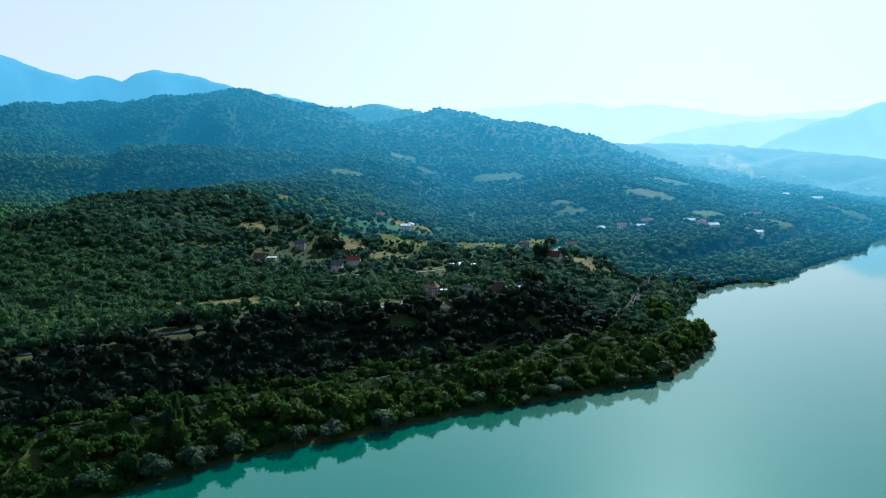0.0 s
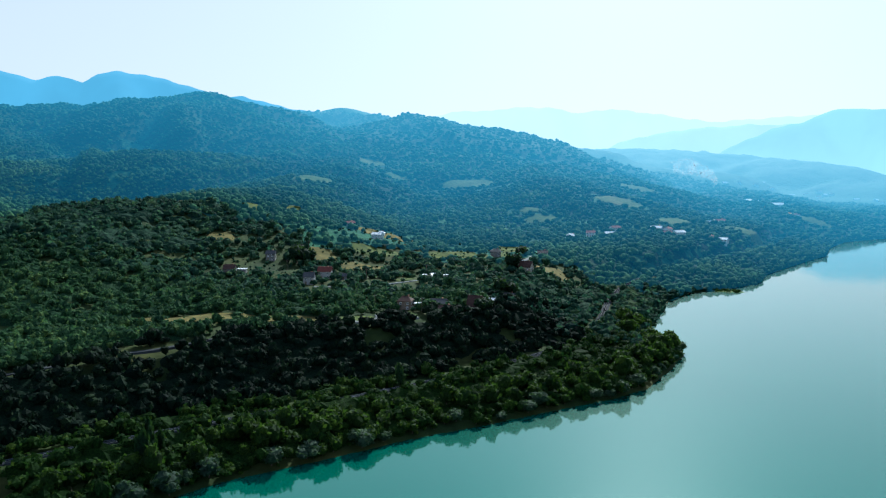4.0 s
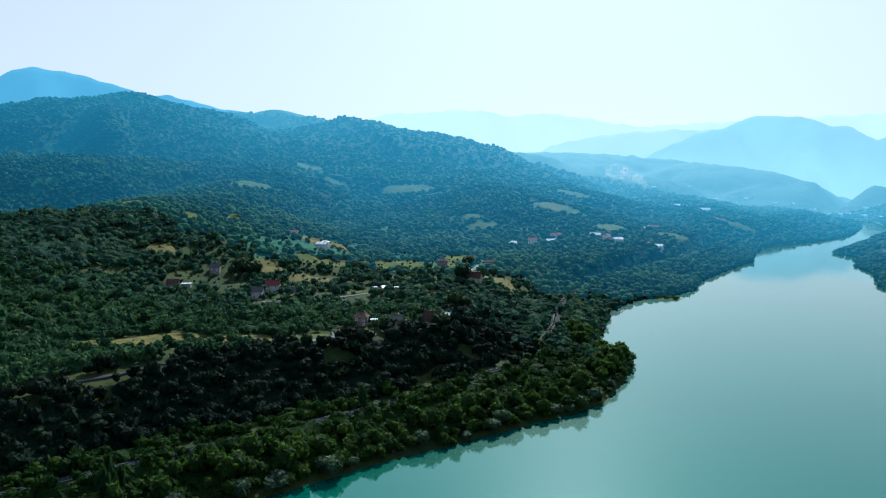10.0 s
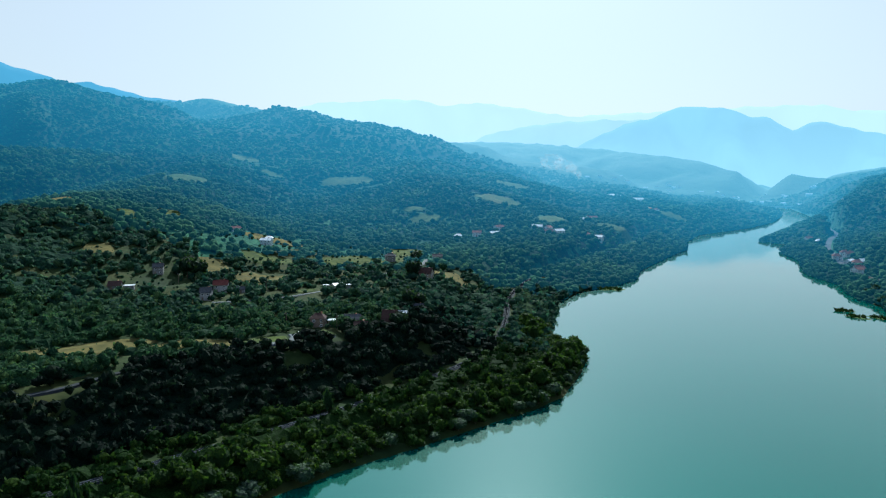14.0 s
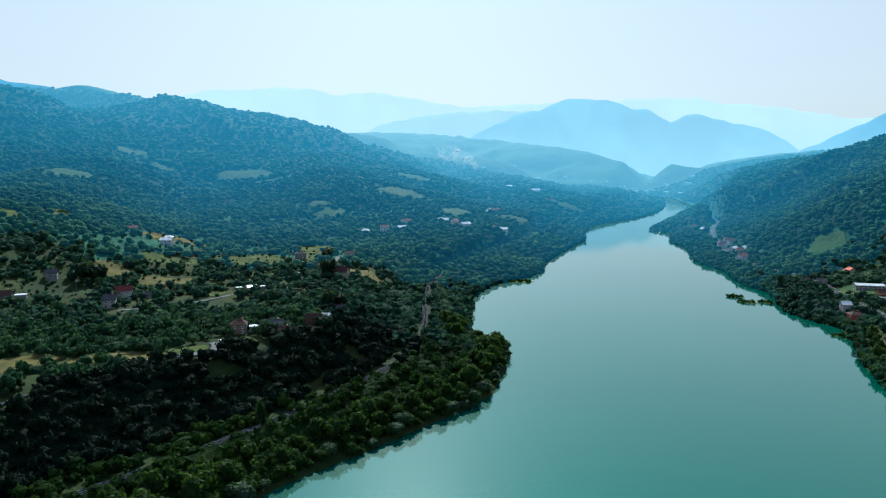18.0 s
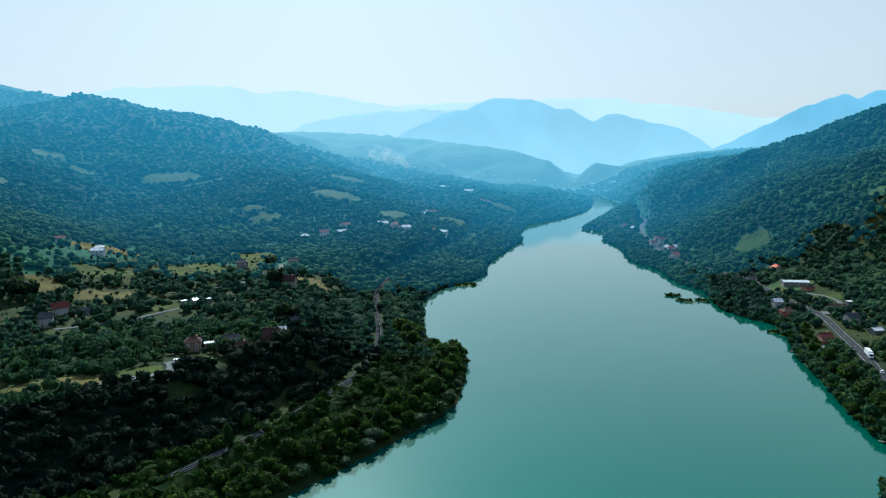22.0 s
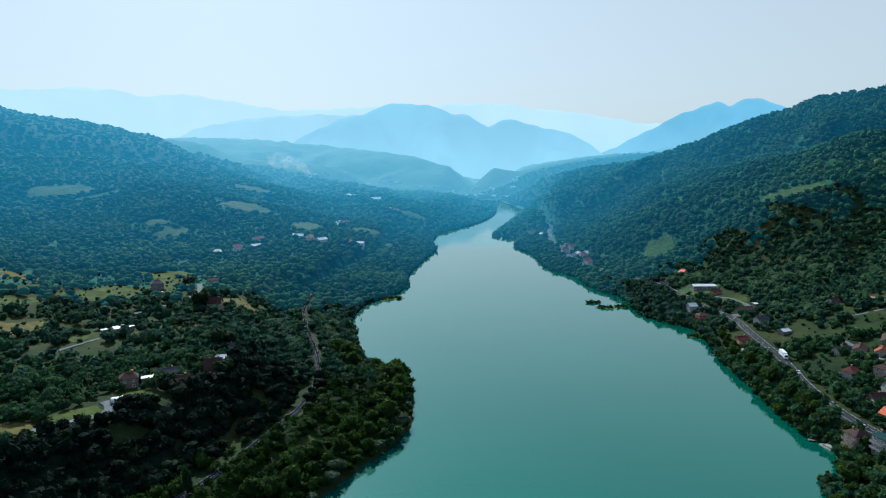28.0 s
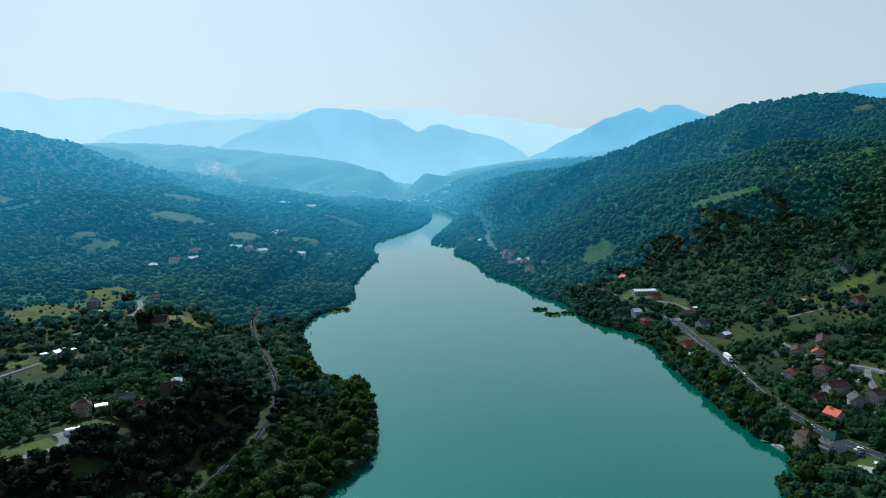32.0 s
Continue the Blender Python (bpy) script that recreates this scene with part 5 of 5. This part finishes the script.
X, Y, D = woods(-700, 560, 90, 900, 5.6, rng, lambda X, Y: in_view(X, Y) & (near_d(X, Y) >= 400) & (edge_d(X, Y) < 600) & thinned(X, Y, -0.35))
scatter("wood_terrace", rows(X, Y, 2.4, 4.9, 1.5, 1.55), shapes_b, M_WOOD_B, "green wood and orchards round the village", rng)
# from here outwards the blue of the woods is haze painted in
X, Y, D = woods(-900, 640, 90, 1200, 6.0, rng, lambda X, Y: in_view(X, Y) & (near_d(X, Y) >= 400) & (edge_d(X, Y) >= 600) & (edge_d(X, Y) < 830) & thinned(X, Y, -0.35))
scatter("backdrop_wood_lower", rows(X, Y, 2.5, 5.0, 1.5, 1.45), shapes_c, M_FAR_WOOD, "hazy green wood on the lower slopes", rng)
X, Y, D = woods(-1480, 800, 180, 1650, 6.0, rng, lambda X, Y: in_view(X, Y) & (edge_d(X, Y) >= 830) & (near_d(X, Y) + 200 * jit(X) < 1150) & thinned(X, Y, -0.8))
scatter("backdrop_wood_middle", rows(X, Y, 2.4, 5.0, 1.7, 1.35), shapes_c, M_FAR_WOOD, "wood on the middle slopes, blued by painted haze", rng)
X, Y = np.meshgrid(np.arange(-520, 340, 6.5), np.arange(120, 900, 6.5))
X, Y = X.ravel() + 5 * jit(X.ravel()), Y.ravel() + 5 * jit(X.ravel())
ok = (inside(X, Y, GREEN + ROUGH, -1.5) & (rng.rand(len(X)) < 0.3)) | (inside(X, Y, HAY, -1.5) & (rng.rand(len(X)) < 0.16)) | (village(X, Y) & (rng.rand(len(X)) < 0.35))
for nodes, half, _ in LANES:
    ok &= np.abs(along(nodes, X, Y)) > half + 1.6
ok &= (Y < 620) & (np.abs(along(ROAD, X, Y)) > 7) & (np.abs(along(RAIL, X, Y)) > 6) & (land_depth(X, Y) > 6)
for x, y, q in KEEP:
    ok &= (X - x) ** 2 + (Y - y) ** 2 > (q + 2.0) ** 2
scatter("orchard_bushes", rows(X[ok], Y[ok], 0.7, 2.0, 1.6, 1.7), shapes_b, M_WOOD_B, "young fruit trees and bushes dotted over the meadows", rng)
undergrowth("backdrop_canopy_slope", -2000, 1000, 250, 2200, 8.5, lambda X, Y: (near_d(X, Y) >= 1140) & (near_d(X, Y) < 1560), 1.6, M_FAR_FLOOR, "undergrowth of the hill slopes, blued by painted haze", False)
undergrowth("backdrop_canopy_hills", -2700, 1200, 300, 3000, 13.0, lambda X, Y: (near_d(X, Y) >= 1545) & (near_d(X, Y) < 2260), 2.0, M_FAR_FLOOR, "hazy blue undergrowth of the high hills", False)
undergrowth("backdrop_canopy_far", -2700, 1200, 600, 3500, 15.0, lambda X, Y: near_d(X, Y) >= 2240, 3.4, M_FAR_HILL, "canopy of the farthest hills, pale blue with painted haze", False)
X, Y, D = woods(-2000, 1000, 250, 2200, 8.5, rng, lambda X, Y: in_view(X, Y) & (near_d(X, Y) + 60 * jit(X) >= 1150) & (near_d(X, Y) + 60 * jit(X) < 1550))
scatter("backdrop_wood_slope", rows(X, Y, 3.2, 6.2, 1.6, 1.1), shapes_d, M_FAR_HILL, "wood on the hill slopes, blued by painted haze", rng)
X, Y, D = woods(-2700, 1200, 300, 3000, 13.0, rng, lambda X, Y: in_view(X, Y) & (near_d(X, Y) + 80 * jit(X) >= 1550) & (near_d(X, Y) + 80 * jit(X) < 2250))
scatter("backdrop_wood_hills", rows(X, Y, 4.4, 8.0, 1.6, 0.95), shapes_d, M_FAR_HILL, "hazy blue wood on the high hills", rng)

# ---- islets, shore works, vehicles and small things ----
def islet(x, y, rx, ry, turn, seed, label):
    """A low reed bank in the shallows with a few bushes."""
    r = np.random.RandomState(seed)
    hold = new("islet")
    hold.matrix_basis = pose(x, y, 0, 0, 0, turn)
    tagged(hold, label, "islet")
    bm = bmesh.new()
    rings = []
    for k, (q, z) in enumerate(((1.25, -0.6), (1.0, 0.1), (0.7, 0.45), (0.35, 0.6))):
        rings.append([bm.verts.new((rx * q * math.cos(a) * (1 + 0.2 * math.sin(3 * a + seed)), ry * q * math.sin(a) * (1 + 0.25 * math.sin(2 * a + seed)), z)) for a in np.linspace(0, 6.283, 18, endpoint=False)])
    for a, b in zip(rings, rings[1:]):
        for j in range(18):
            bm.faces.new([a[j], a[(j + 1) % 18], b[(j + 1) % 18], b[j]])
    bm.faces.new(rings[-1])
    part("bank", bm, M_REED, hold)
    vs, fs, n = [], [], 0
    for _ in range(int(10 + rx * ry * 0.5)):
        a, q = r.rand() * 6.283, r.rand() ** 0.5
        v, f = crown_shape(r, 1, 1, 10, leaf=0.4)
        size = 0.7 + 1.1 * r.rand()
        v = v * size + np.array([rx * 0.95 * q * math.cos(a), ry * 0.95 * q * math.sin(a), 0.35 + 0.4 * size])
        vs.append(v), fs.append(f + n)
        n += len(v)
    bush = new("scrub", mesh_from("scrub", np.concatenate(vs), np.concatenate(fs), M_SCRUB, False))
    bush.parent = hold
    return hold


islet(-99, 650, 12, 6, 20, 1, "low green reed islet off the wooded bank")
islet(90, 646, 7, 4, 10, 2, "small bushy islet in the shallows")
islet(99, 624, 9, 3.5, -20, 3, "reedy islet trailing from the shore")
islet(113, 629, 7, 3, -25, 4, "reedy islet close to the shore")
islet(150, 527, 4, 2.2, 0, 5, "tiny clump of reeds by the bank")
islet(156, 521, 3, 1.8, 20, 6, "tiny clump of reeds by the bank")


def bevel_box(bm, x0, x1, y0, y1, z0, z1, taper=0.0):
    """A box whose top draws in."""
    t = taper
    v = [bm.verts.new(p) for p in ((x0, y0, z0), (x1, y0, z0), (x1, y1, z0), (x0, y1, z0), (x0 + t, y0 + t * 0.4, z1), (x1 - t, y0 + t * 0.4, z1), (x1 - t, y1 - t * 0.4, z1), (x0 + t, y1 - t * 0.4, z1))]
    for f in ((3, 2, 1, 0), (4, 5, 6, 7), (0, 1, 5, 4), (1, 2, 6, 5), (2, 3, 7, 6), (3, 0, 4, 7)):
        bm.faces.new([v[i] for i in f])


def wheel_mesh(radius, width):
    bm = bmesh.new()
    a = [(radius * math.cos(6.283 * k / 14), radius * math.sin(6.283 * k / 14)) for k in range(14)]
    lo = [bm.verts.new((x, -width / 2, z)) for x, z in a]
    hi = [bm.verts.new((x, width / 2, z)) for x, z in a]
    bm.faces.new(lo), bm.faces.new(hi[::-1])
    for k in range(14):
        bm.faces.new([lo[k], lo[(k + 1) % 14], hi[(k + 1) % 14], hi[k]])
    me = bpy.data.meshes.new("tyre")
    bm.to_mesh(me)
    bm.free()
    me.materials.append(M_RUBBER)
    return me


ME_WHEEL, ME_BIGWHEEL = wheel_mesh(0.32, 0.2), wheel_mesh(0.5, 0.3)


def car(x, y, z, turn, paint, label):
    hold = new("car")
    hold.matrix_basis = pose(x, y, z, 0, 0, turn)
    tagged(hold, label, "car", "parked and passing cars")
    bm = bmesh.new()
    bevel_box(bm, -2.1, 2.1, -0.85, 0.85, 0.28, 0.85, 0.12)
    part("body", bm, paint, hold)
    bm = bmesh.new()
    bevel_box(bm, -1.5, 1.0, -0.78, 0.78, 0.853, 1.36, 0.42)
    part("windows", bm, M_GLASS, hold, "dark car windows")
    bm = bmesh.new()
    bevel_box(bm, -1.06, 0.56, -0.62, 0.62, 1.364, 1.44, 0.1)
    part("roof", bm, paint, hold)
    for u in (-1.3, 1.3):
        for v in (-0.78, 0.78):
            shared("wheel", ME_WHEEL, hold, pose(u, v, 0.32))
    return hold


def truck(x, y, z, turn):
    hold = new("truck")
    hold.matrix_basis = pose(x, y, z, 0, 0, turn)
    tagged(hold, "white box truck driving on the shore road", "truck")
    bm = bmesh.new()
    bevel_box(bm, -6.5, 2.6, -1.25, 1.25, 1.1, 3.9, 0.06)
    part("cargo_box", bm, M_PAINT_WHITE, hold, "plain white cargo box")
    bm = bmesh.new()
    bevel_box(bm, 2.9, 5.0, -1.2, 1.2, 0.6, 3.1, 0.22)
    cab = part("cab", bm, M_PAINT_WHITE, hold)
    bm = bmesh.new()
    bevel_box(bm, 4.72, 5.0, -1.05, 1.05, 1.75, 2.7, 0.1)
    part("windscreen", bm, M_GLASS, cab)
    bm = bmesh.new()
    add_box(bm, -6.3, 4.6, -0.5, 0.5, 0.6, 1.09)
    part("chassis", bm, M_RUBBER, hold)
    for u in (-5.2, -4.0, 3.8):
        for v in (-1.05, 1.05):
            shared("wheel", ME_BIGWHEEL, hold, pose(u, v, 0.5))
    return hold


def on_road(k, side):
    p, n = RL[k], RN[k]
    return p[0] + n[0] * side, p[1] + n[1] * side, 7.37, math.degrees(math.atan2(-n[0], n[1]))


def road_at(y):
    return int(np.argmin(np.abs(RL[:, 1] - y)))


x, y, z, a = on_road(road_at(450), -1.7)
truck(x, y, z, a + 180)
for yy, sd, pt, lb in ((418, -1.7, M_PAINT_WHITE, "white car on the shore road"), (575, 1.7, M_PAINT_SILVER, "silver car on the shore road"), (640, -1.7, M_PAINT_BLUE, "blue car on the shore road"),
                       (335, 1.7, M_PAINT_SILVER, "silver car on the shore road")):
    x, y, z, a = on_road(road_at(yy), sd)
    car(x, y, z, a, pt, lb)
for x, y, t, pt, lb in ((187.5, 305, 20, M_PAINT_WHITE, "white car parked beside the teal-roofed house"), (185, 300, 40, M_PAINT_BLUE, "blue car parked beside the teal-roofed house"),
                        (233, 383, 30, M_PAINT_WHITE, "white car parked on the lane"), (226, 392, 60, M_PAINT_RED, "red car parked by the long white house"),
                        (198, 567, 10, M_PAINT_SILVER, "silver car parked in the yard"), (-234, 530, 80, M_PAINT_WHITE, "white car standing on the gravel lane"),
                        (-268, 540, 30, M_PAINT_WHITE, "white car parked before the meadow house")):
    car(x, y, ground_z(x, y) + 0.75, t, pt, lb)


def slab(name, x, y, turn, w, d, high, material, label, category="terrace", depth=2.0):
    z = max(ground_z(x, y), 0.1)
    bm = bmesh.new()
    add_box(bm, -w / 2, w / 2, -d / 2, d / 2, -depth, high)
    me = bpy.data.meshes.new(name)
    bm.to_mesh(me)
    bm.free()
    me.materials.append(material)
    ob = new(name, me)
    ob.matrix_basis = pose(x, y, z, 0, 0, turn)
    KEEP.append((x, y, max(w, d) * 0.5))
    return tagged(ob, label, category)


slab("terrace", 164.5, 322, 17, 5, 12, 0.9, M_CONCRETE, "concrete lakeside terrace below the pink house")
slab("terrace", 161.5, 326, 17, 2.5, 8, 0.3, M_CONCRETE, "lower concrete landing at the water")
slab("yard", 197, 570, 12, 12, 9, 0.5, M_GRAVEL, "pale gravel yard beside the road", "yard")
slab("terrace", 166, 475, 8, 7, 6, 0.5, M_CONCRETE, "grey concrete terrace by the boathouse")
slab("beach", 71, 838, 30, 12, 7, 0.25, M_GRAVEL, "small pale shingle beach", "beach")
slab("earth_patch", 286, 545, -28, 14, 7, 0.7, M_EARTH, "bare earth patch where building has begun", "building site")
slab("forecourt", 183, 285, -32, 13, 7, 0.7, M_CONCRETE, "pale concrete forecourt below the road", "forecourt")


def shelter(x, y, turn):
    z = ground_z(x, y) + 0.75
    hold = new("roadside_shelter")
    hold.matrix_basis = pose(x, y, z, 0, 0, turn)
    tagged(hold, "open shelter with a flat white roof on posts", "shelter")
    bm = bmesh.new()
    add_box(bm, -2.8, 2.8, -1.6, 1.6, 2.3, 2.5)
    part("roof", bm, M_ROOF_WHITE, hold)
    for u in (-2.5, 2.5):
        for v in (-1.3, 1.3):
            bm = bmesh.new()
            add_box(bm, u - 0.08, u + 0.08, v - 0.08, v + 0.08, 0, 2.3)
            part("post", bm, M_TIMBER, hold)
    bm = bmesh.new()
    add_box(bm, -2.3, 2.3, 0.7, 1.1, 0.4, 0.48)
    part("bench", bm, M_TIMBER, hold)


shelter(186, 286, -32)


def utility_pole(x, y, high=8.5):
    hold = new("utility_pole")
    hold.matrix_basis = pose(x, y, ground_z(x, y), 0, 0, 30)
    tagged(hold, "weathered wooden utility pole with a crossarm", "utility pole", "utility poles")
    bm = bmesh.new()
    bmesh.ops.create_cone(bm, cap_ends=True, segments=8, radius1=0.16, radius2=0.1, depth=high, matrix=Matrix.Translation((0, 0, high / 2)))
    part("pole", bm, M_TIMBER, hold)
    bm = bmesh.new()
    add_box(bm, -0.9, 0.9, -0.06, 0.06, high - 0.9, high - 0.76)
    part("crossarm", bm, M_TIMBER, hold)
    for u in (-0.8, 0, 0.8):
        bm = bmesh.new()
        bmesh.ops.create_cone(bm, cap_ends=True, segments=8, radius1=0.07, radius2=0.04, depth=0.25, matrix=Matrix.Translation((u, 0, high - 0.63)))
        part("insulator", bm, M_PAINT_WHITE, hold)


for x, y in [(-262, 372), (-254, 379), (-247, 420), (-241, 462), (-228, 510), (-247, 545), (-318, 345), (-180, 300), (-150, 306), (238, 470), (238, 440), (241, 418), (256, 392),
             (224, 372), (194, 420), (194, 470), (196, 520), (193, 330), (196, 380), (262, 500), (300, 520), (-360, 400), (-410, 440)]:
    utility_pole(x, y)


def rowing_boat(x, y, turn, paint, label):
    hold = new("rowing_boat")
    hold.matrix_basis = pose(x, y, 0.0, 0, 0, turn)
    tagged(hold, label, "boat")
    bm = bmesh.new()
    rings = []
    for u in np.linspace(-1, 1, 9):
        q = (1 - max(0, u) ** 2 * 0.95) * 0.75
        up = 0.35 + 0.15 * max(0, u)
        rings.append([bm.verts.new((u * 2.2, v * q, z)) for v, z in ((-1, up), (-0.75, -0.12), (0, -0.2), (0.75, -0.12), (1, up))])
    for a, b in zip(rings, rings[1:]):
        for j in range(4):
            bm.faces.new([a[j], b[j], b[j + 1], a[j + 1]])
    bm.faces.new(rings[0])
    bmesh.ops.solidify(bm, geom=bm.faces[:], thickness=0.06)
    part("hull", bm, paint, hold)
    for u in (-0.9, 0.4):
        bm = bmesh.new()
        add_box(bm, u - 0.14, u + 0.14, -0.62, 0.62, 0.16, 0.21)
        part("thwart", bm, M_TIMBER, hold)


rowing_boat(158.2, 352, 60, M_PAINT_WHITE, "small white rowing boat moored at the bank")
rowing_boat(151, 478, 100, M_PAINT_BLUE, "blue rowing boat by the jetty")
rowing_boat(61, 846, 20, M_PAINT_WHITE, "white rowing boat off the little beach")


def jetty(x, y, turn, length):
    hold = new("jetty")
    hold.matrix_basis = pose(x, y, 0, 0, 0, turn)
    tagged(hold, "short plank jetty on posts over the water", "jetty")
    n = int(length / 0.35)
    me = box_mesh("plank", M_TIMBER, (-0.14, 0.14, -0.8, 0.8, 0.55, 0.6))
    for k in range(n):
        shared("plank", me, hold, pose(k * 0.35, 0, 0))
    for u in (0.2, length / 2, length - 0.4):
        for v in (-0.7, 0.7):
            bm = bmesh.new()
            add_box(bm, u - 0.08, u + 0.08, v - 0.08, v + 0.08, -1.5, 0.55)
            part("post", bm, M_TIMBER, hold)


jetty(157, 477, 172, 6)
jetty(160, 333, 165, 4)
jetty(166, 556, 200, 4)


def buoy(x, y):
    hold = new("buoy")
    hold.matrix_basis = pose(x, y, 0)
    tagged(hold, "small dark mooring buoy in the bay", "buoy", "buoys")
    bm = bmesh.new()
    bmesh.ops.create_uvsphere(bm, u_segments=12, v_segments=8, radius=0.55)
    for v in bm.verts:
        v.co.z = v.co.z * 0.7 + 0.15
    part("float", bm, M_RUBBER, hold)
    bm = bmesh.new()
    add_box(bm, -0.05, 0.05, -0.05, 0.05, 0.4, 1.2)
    part("staff", bm, M_TIMBER, hold)


buoy(-108, 560)
buoy(-109, 566)


def greenhouse(x, y, turn):
    hold = new("polytunnel")
    hold.matrix_basis = pose(x, y, ground_z(x, y), 0, 0, turn)
    tagged(hold, "small domed polytunnel of white sheeting", "polytunnel")
    bm = bmesh.new()
    ends = []
    for u in np.linspace(-3, 3, 7):
        ends.append([bm.verts.new((u, 2.2 * math.cos(a), 2.1 * math.sin(a))) for a in np.linspace(0, math.pi, 11)])
    for a, b in zip(ends, ends[1:]):
        for j in range(10):
            bm.faces.new([a[j], b[j], b[j + 1], a[j + 1]])
    bm.faces.new(ends[0]), bm.faces.new(ends[-1][::-1])
    part("sheeting", bm, M_ROOF_WHITE, hold)
    for u in (-2.9, -1, 1, 2.9):
        bm = bmesh.new()
        pts = [(2.24 * math.cos(a), 2.14 * math.sin(a)) for a in np.linspace(0, math.pi, 11)]
        for (y0, z0), (y1, z1) in zip(pts, pts[1:]):
            v = [bm.verts.new(p) for p in ((u - 0.04, y0, z0), (u + 0.04, y0, z0), (u + 0.04, y1, z1), (u - 0.04, y1, z1))]
            bm.faces.new(v)
        part("hoop", bm, M_STEEL, hold)


greenhouse(-159, 289, 40)


def bridge(p, q, z):
    """The far road bridge across the bend."""
    (x0, y0), (x1, y1) = p, q
    length, turn = math.hypot(x1 - x0, y1 - y0), math.degrees(math.atan2(y1 - y0, x1 - x0))
    hold = new("bridge")
    hold.matrix_basis = pose(x0, y0, 0, 0, 0, turn)
    tagged(hold, "pale concrete road bridge over the far bend", "bridge")
    bm = bmesh.new()
    add_box(bm, -8, length + 8, -4, 4, z - 1.2, z)
    part("deck", bm, M_FAR_WALL, hold)
    for v in (-3.9, 3.9):
        bm = bmesh.new()
        add_box(bm, -8, length + 8, v - 0.1, v + 0.1, z, z + 1.0)
        part("parapet", bm, M_FAR_WALL, hold)
    for k in range(3):
        u = length * (k + 0.5) / 3
        bm = bmesh.new()
        add_box(bm, u - 1.2, u + 1.2, -3, 3, -3, z - 1.2)
        part("pier", bm, M_FAR_WALL, hold)


bridge((-95, 2075), (-25, 2130), 7)


# ---- smoke of a field fire ----
def smoke_material():
    m, n, l, p = mat("thin_smoke")
    d = n.new("ShaderNodeMixShader")
    d.inputs[0].default_value = 0.5
    for k, kind in enumerate(("ShaderNodeBsdfTranslucent", "ShaderNodeBsdfDiffuse")):
        b = n.new(kind)
        b.inputs["Color"].default_value = (0.92, 0.94, 0.95, 1)
        l.new(b.outputs[0], d.inputs[1 + k])
    t = n.new("ShaderNodeBsdfTransparent")
    ms = n.new("ShaderNodeMixShader")
    f = noise_node(n, l, 0.06, 4, position(n))
    mr = n.new("ShaderNodeMapRange")
    mr.inputs["To Min"].default_value, mr.inputs["To Max"].default_value = 0.0, 0.11
    mr.inputs["From Min"].default_value, mr.inputs["From Max"].default_value = 0.36, 0.66
    l.new(f, mr.inputs["Value"])
    l.new(mr.outputs[0], ms.inputs[0])
    l.new(t.outputs[0], ms.inputs[1])
    l.new(d.outputs[0], ms.inputs[2])
    l.new(ms.outputs[0], n["Material Output"].inputs["Surface"])
    return m


M_SMOKE = smoke_material()
rs = np.random.RandomState(77)
v0, f0 = ico(4)
vs, fs = [], []
for k, (x, y, z, q) in enumerate([(-557, 1945, 76, 3), (-557, 1945, 79, 4), (-558, 1945, 83, 4.5), (-559, 1946, 87, 5.5), (-562, 1946, 92, 7), (-568, 1948, 97, 9), (-585, 1953, 108, 14), (-614, 1960, 118, 20), (-652, 1968, 126, 26)]):
    wob = 1 + 0.3 * soft_noise(v0[:, 0] * 30 + 90 * k, v0[:, 1] * 30 + v0[:, 2] * 22, 18, 4)
    vs.append(v0 * wob[:, None] * q * np.array([1.25, 1.0, 0.8]) + np.array([x, y, z]))
    fs.append(f0 + k * len(v0))
smoke = new("smoke_plume", mesh_from("smoke_plume", np.concatenate(vs), np.concatenate(fs), M_SMOKE))
tagged(smoke, "thin white smoke drifting from a field fire", "smoke", kind="stuff")
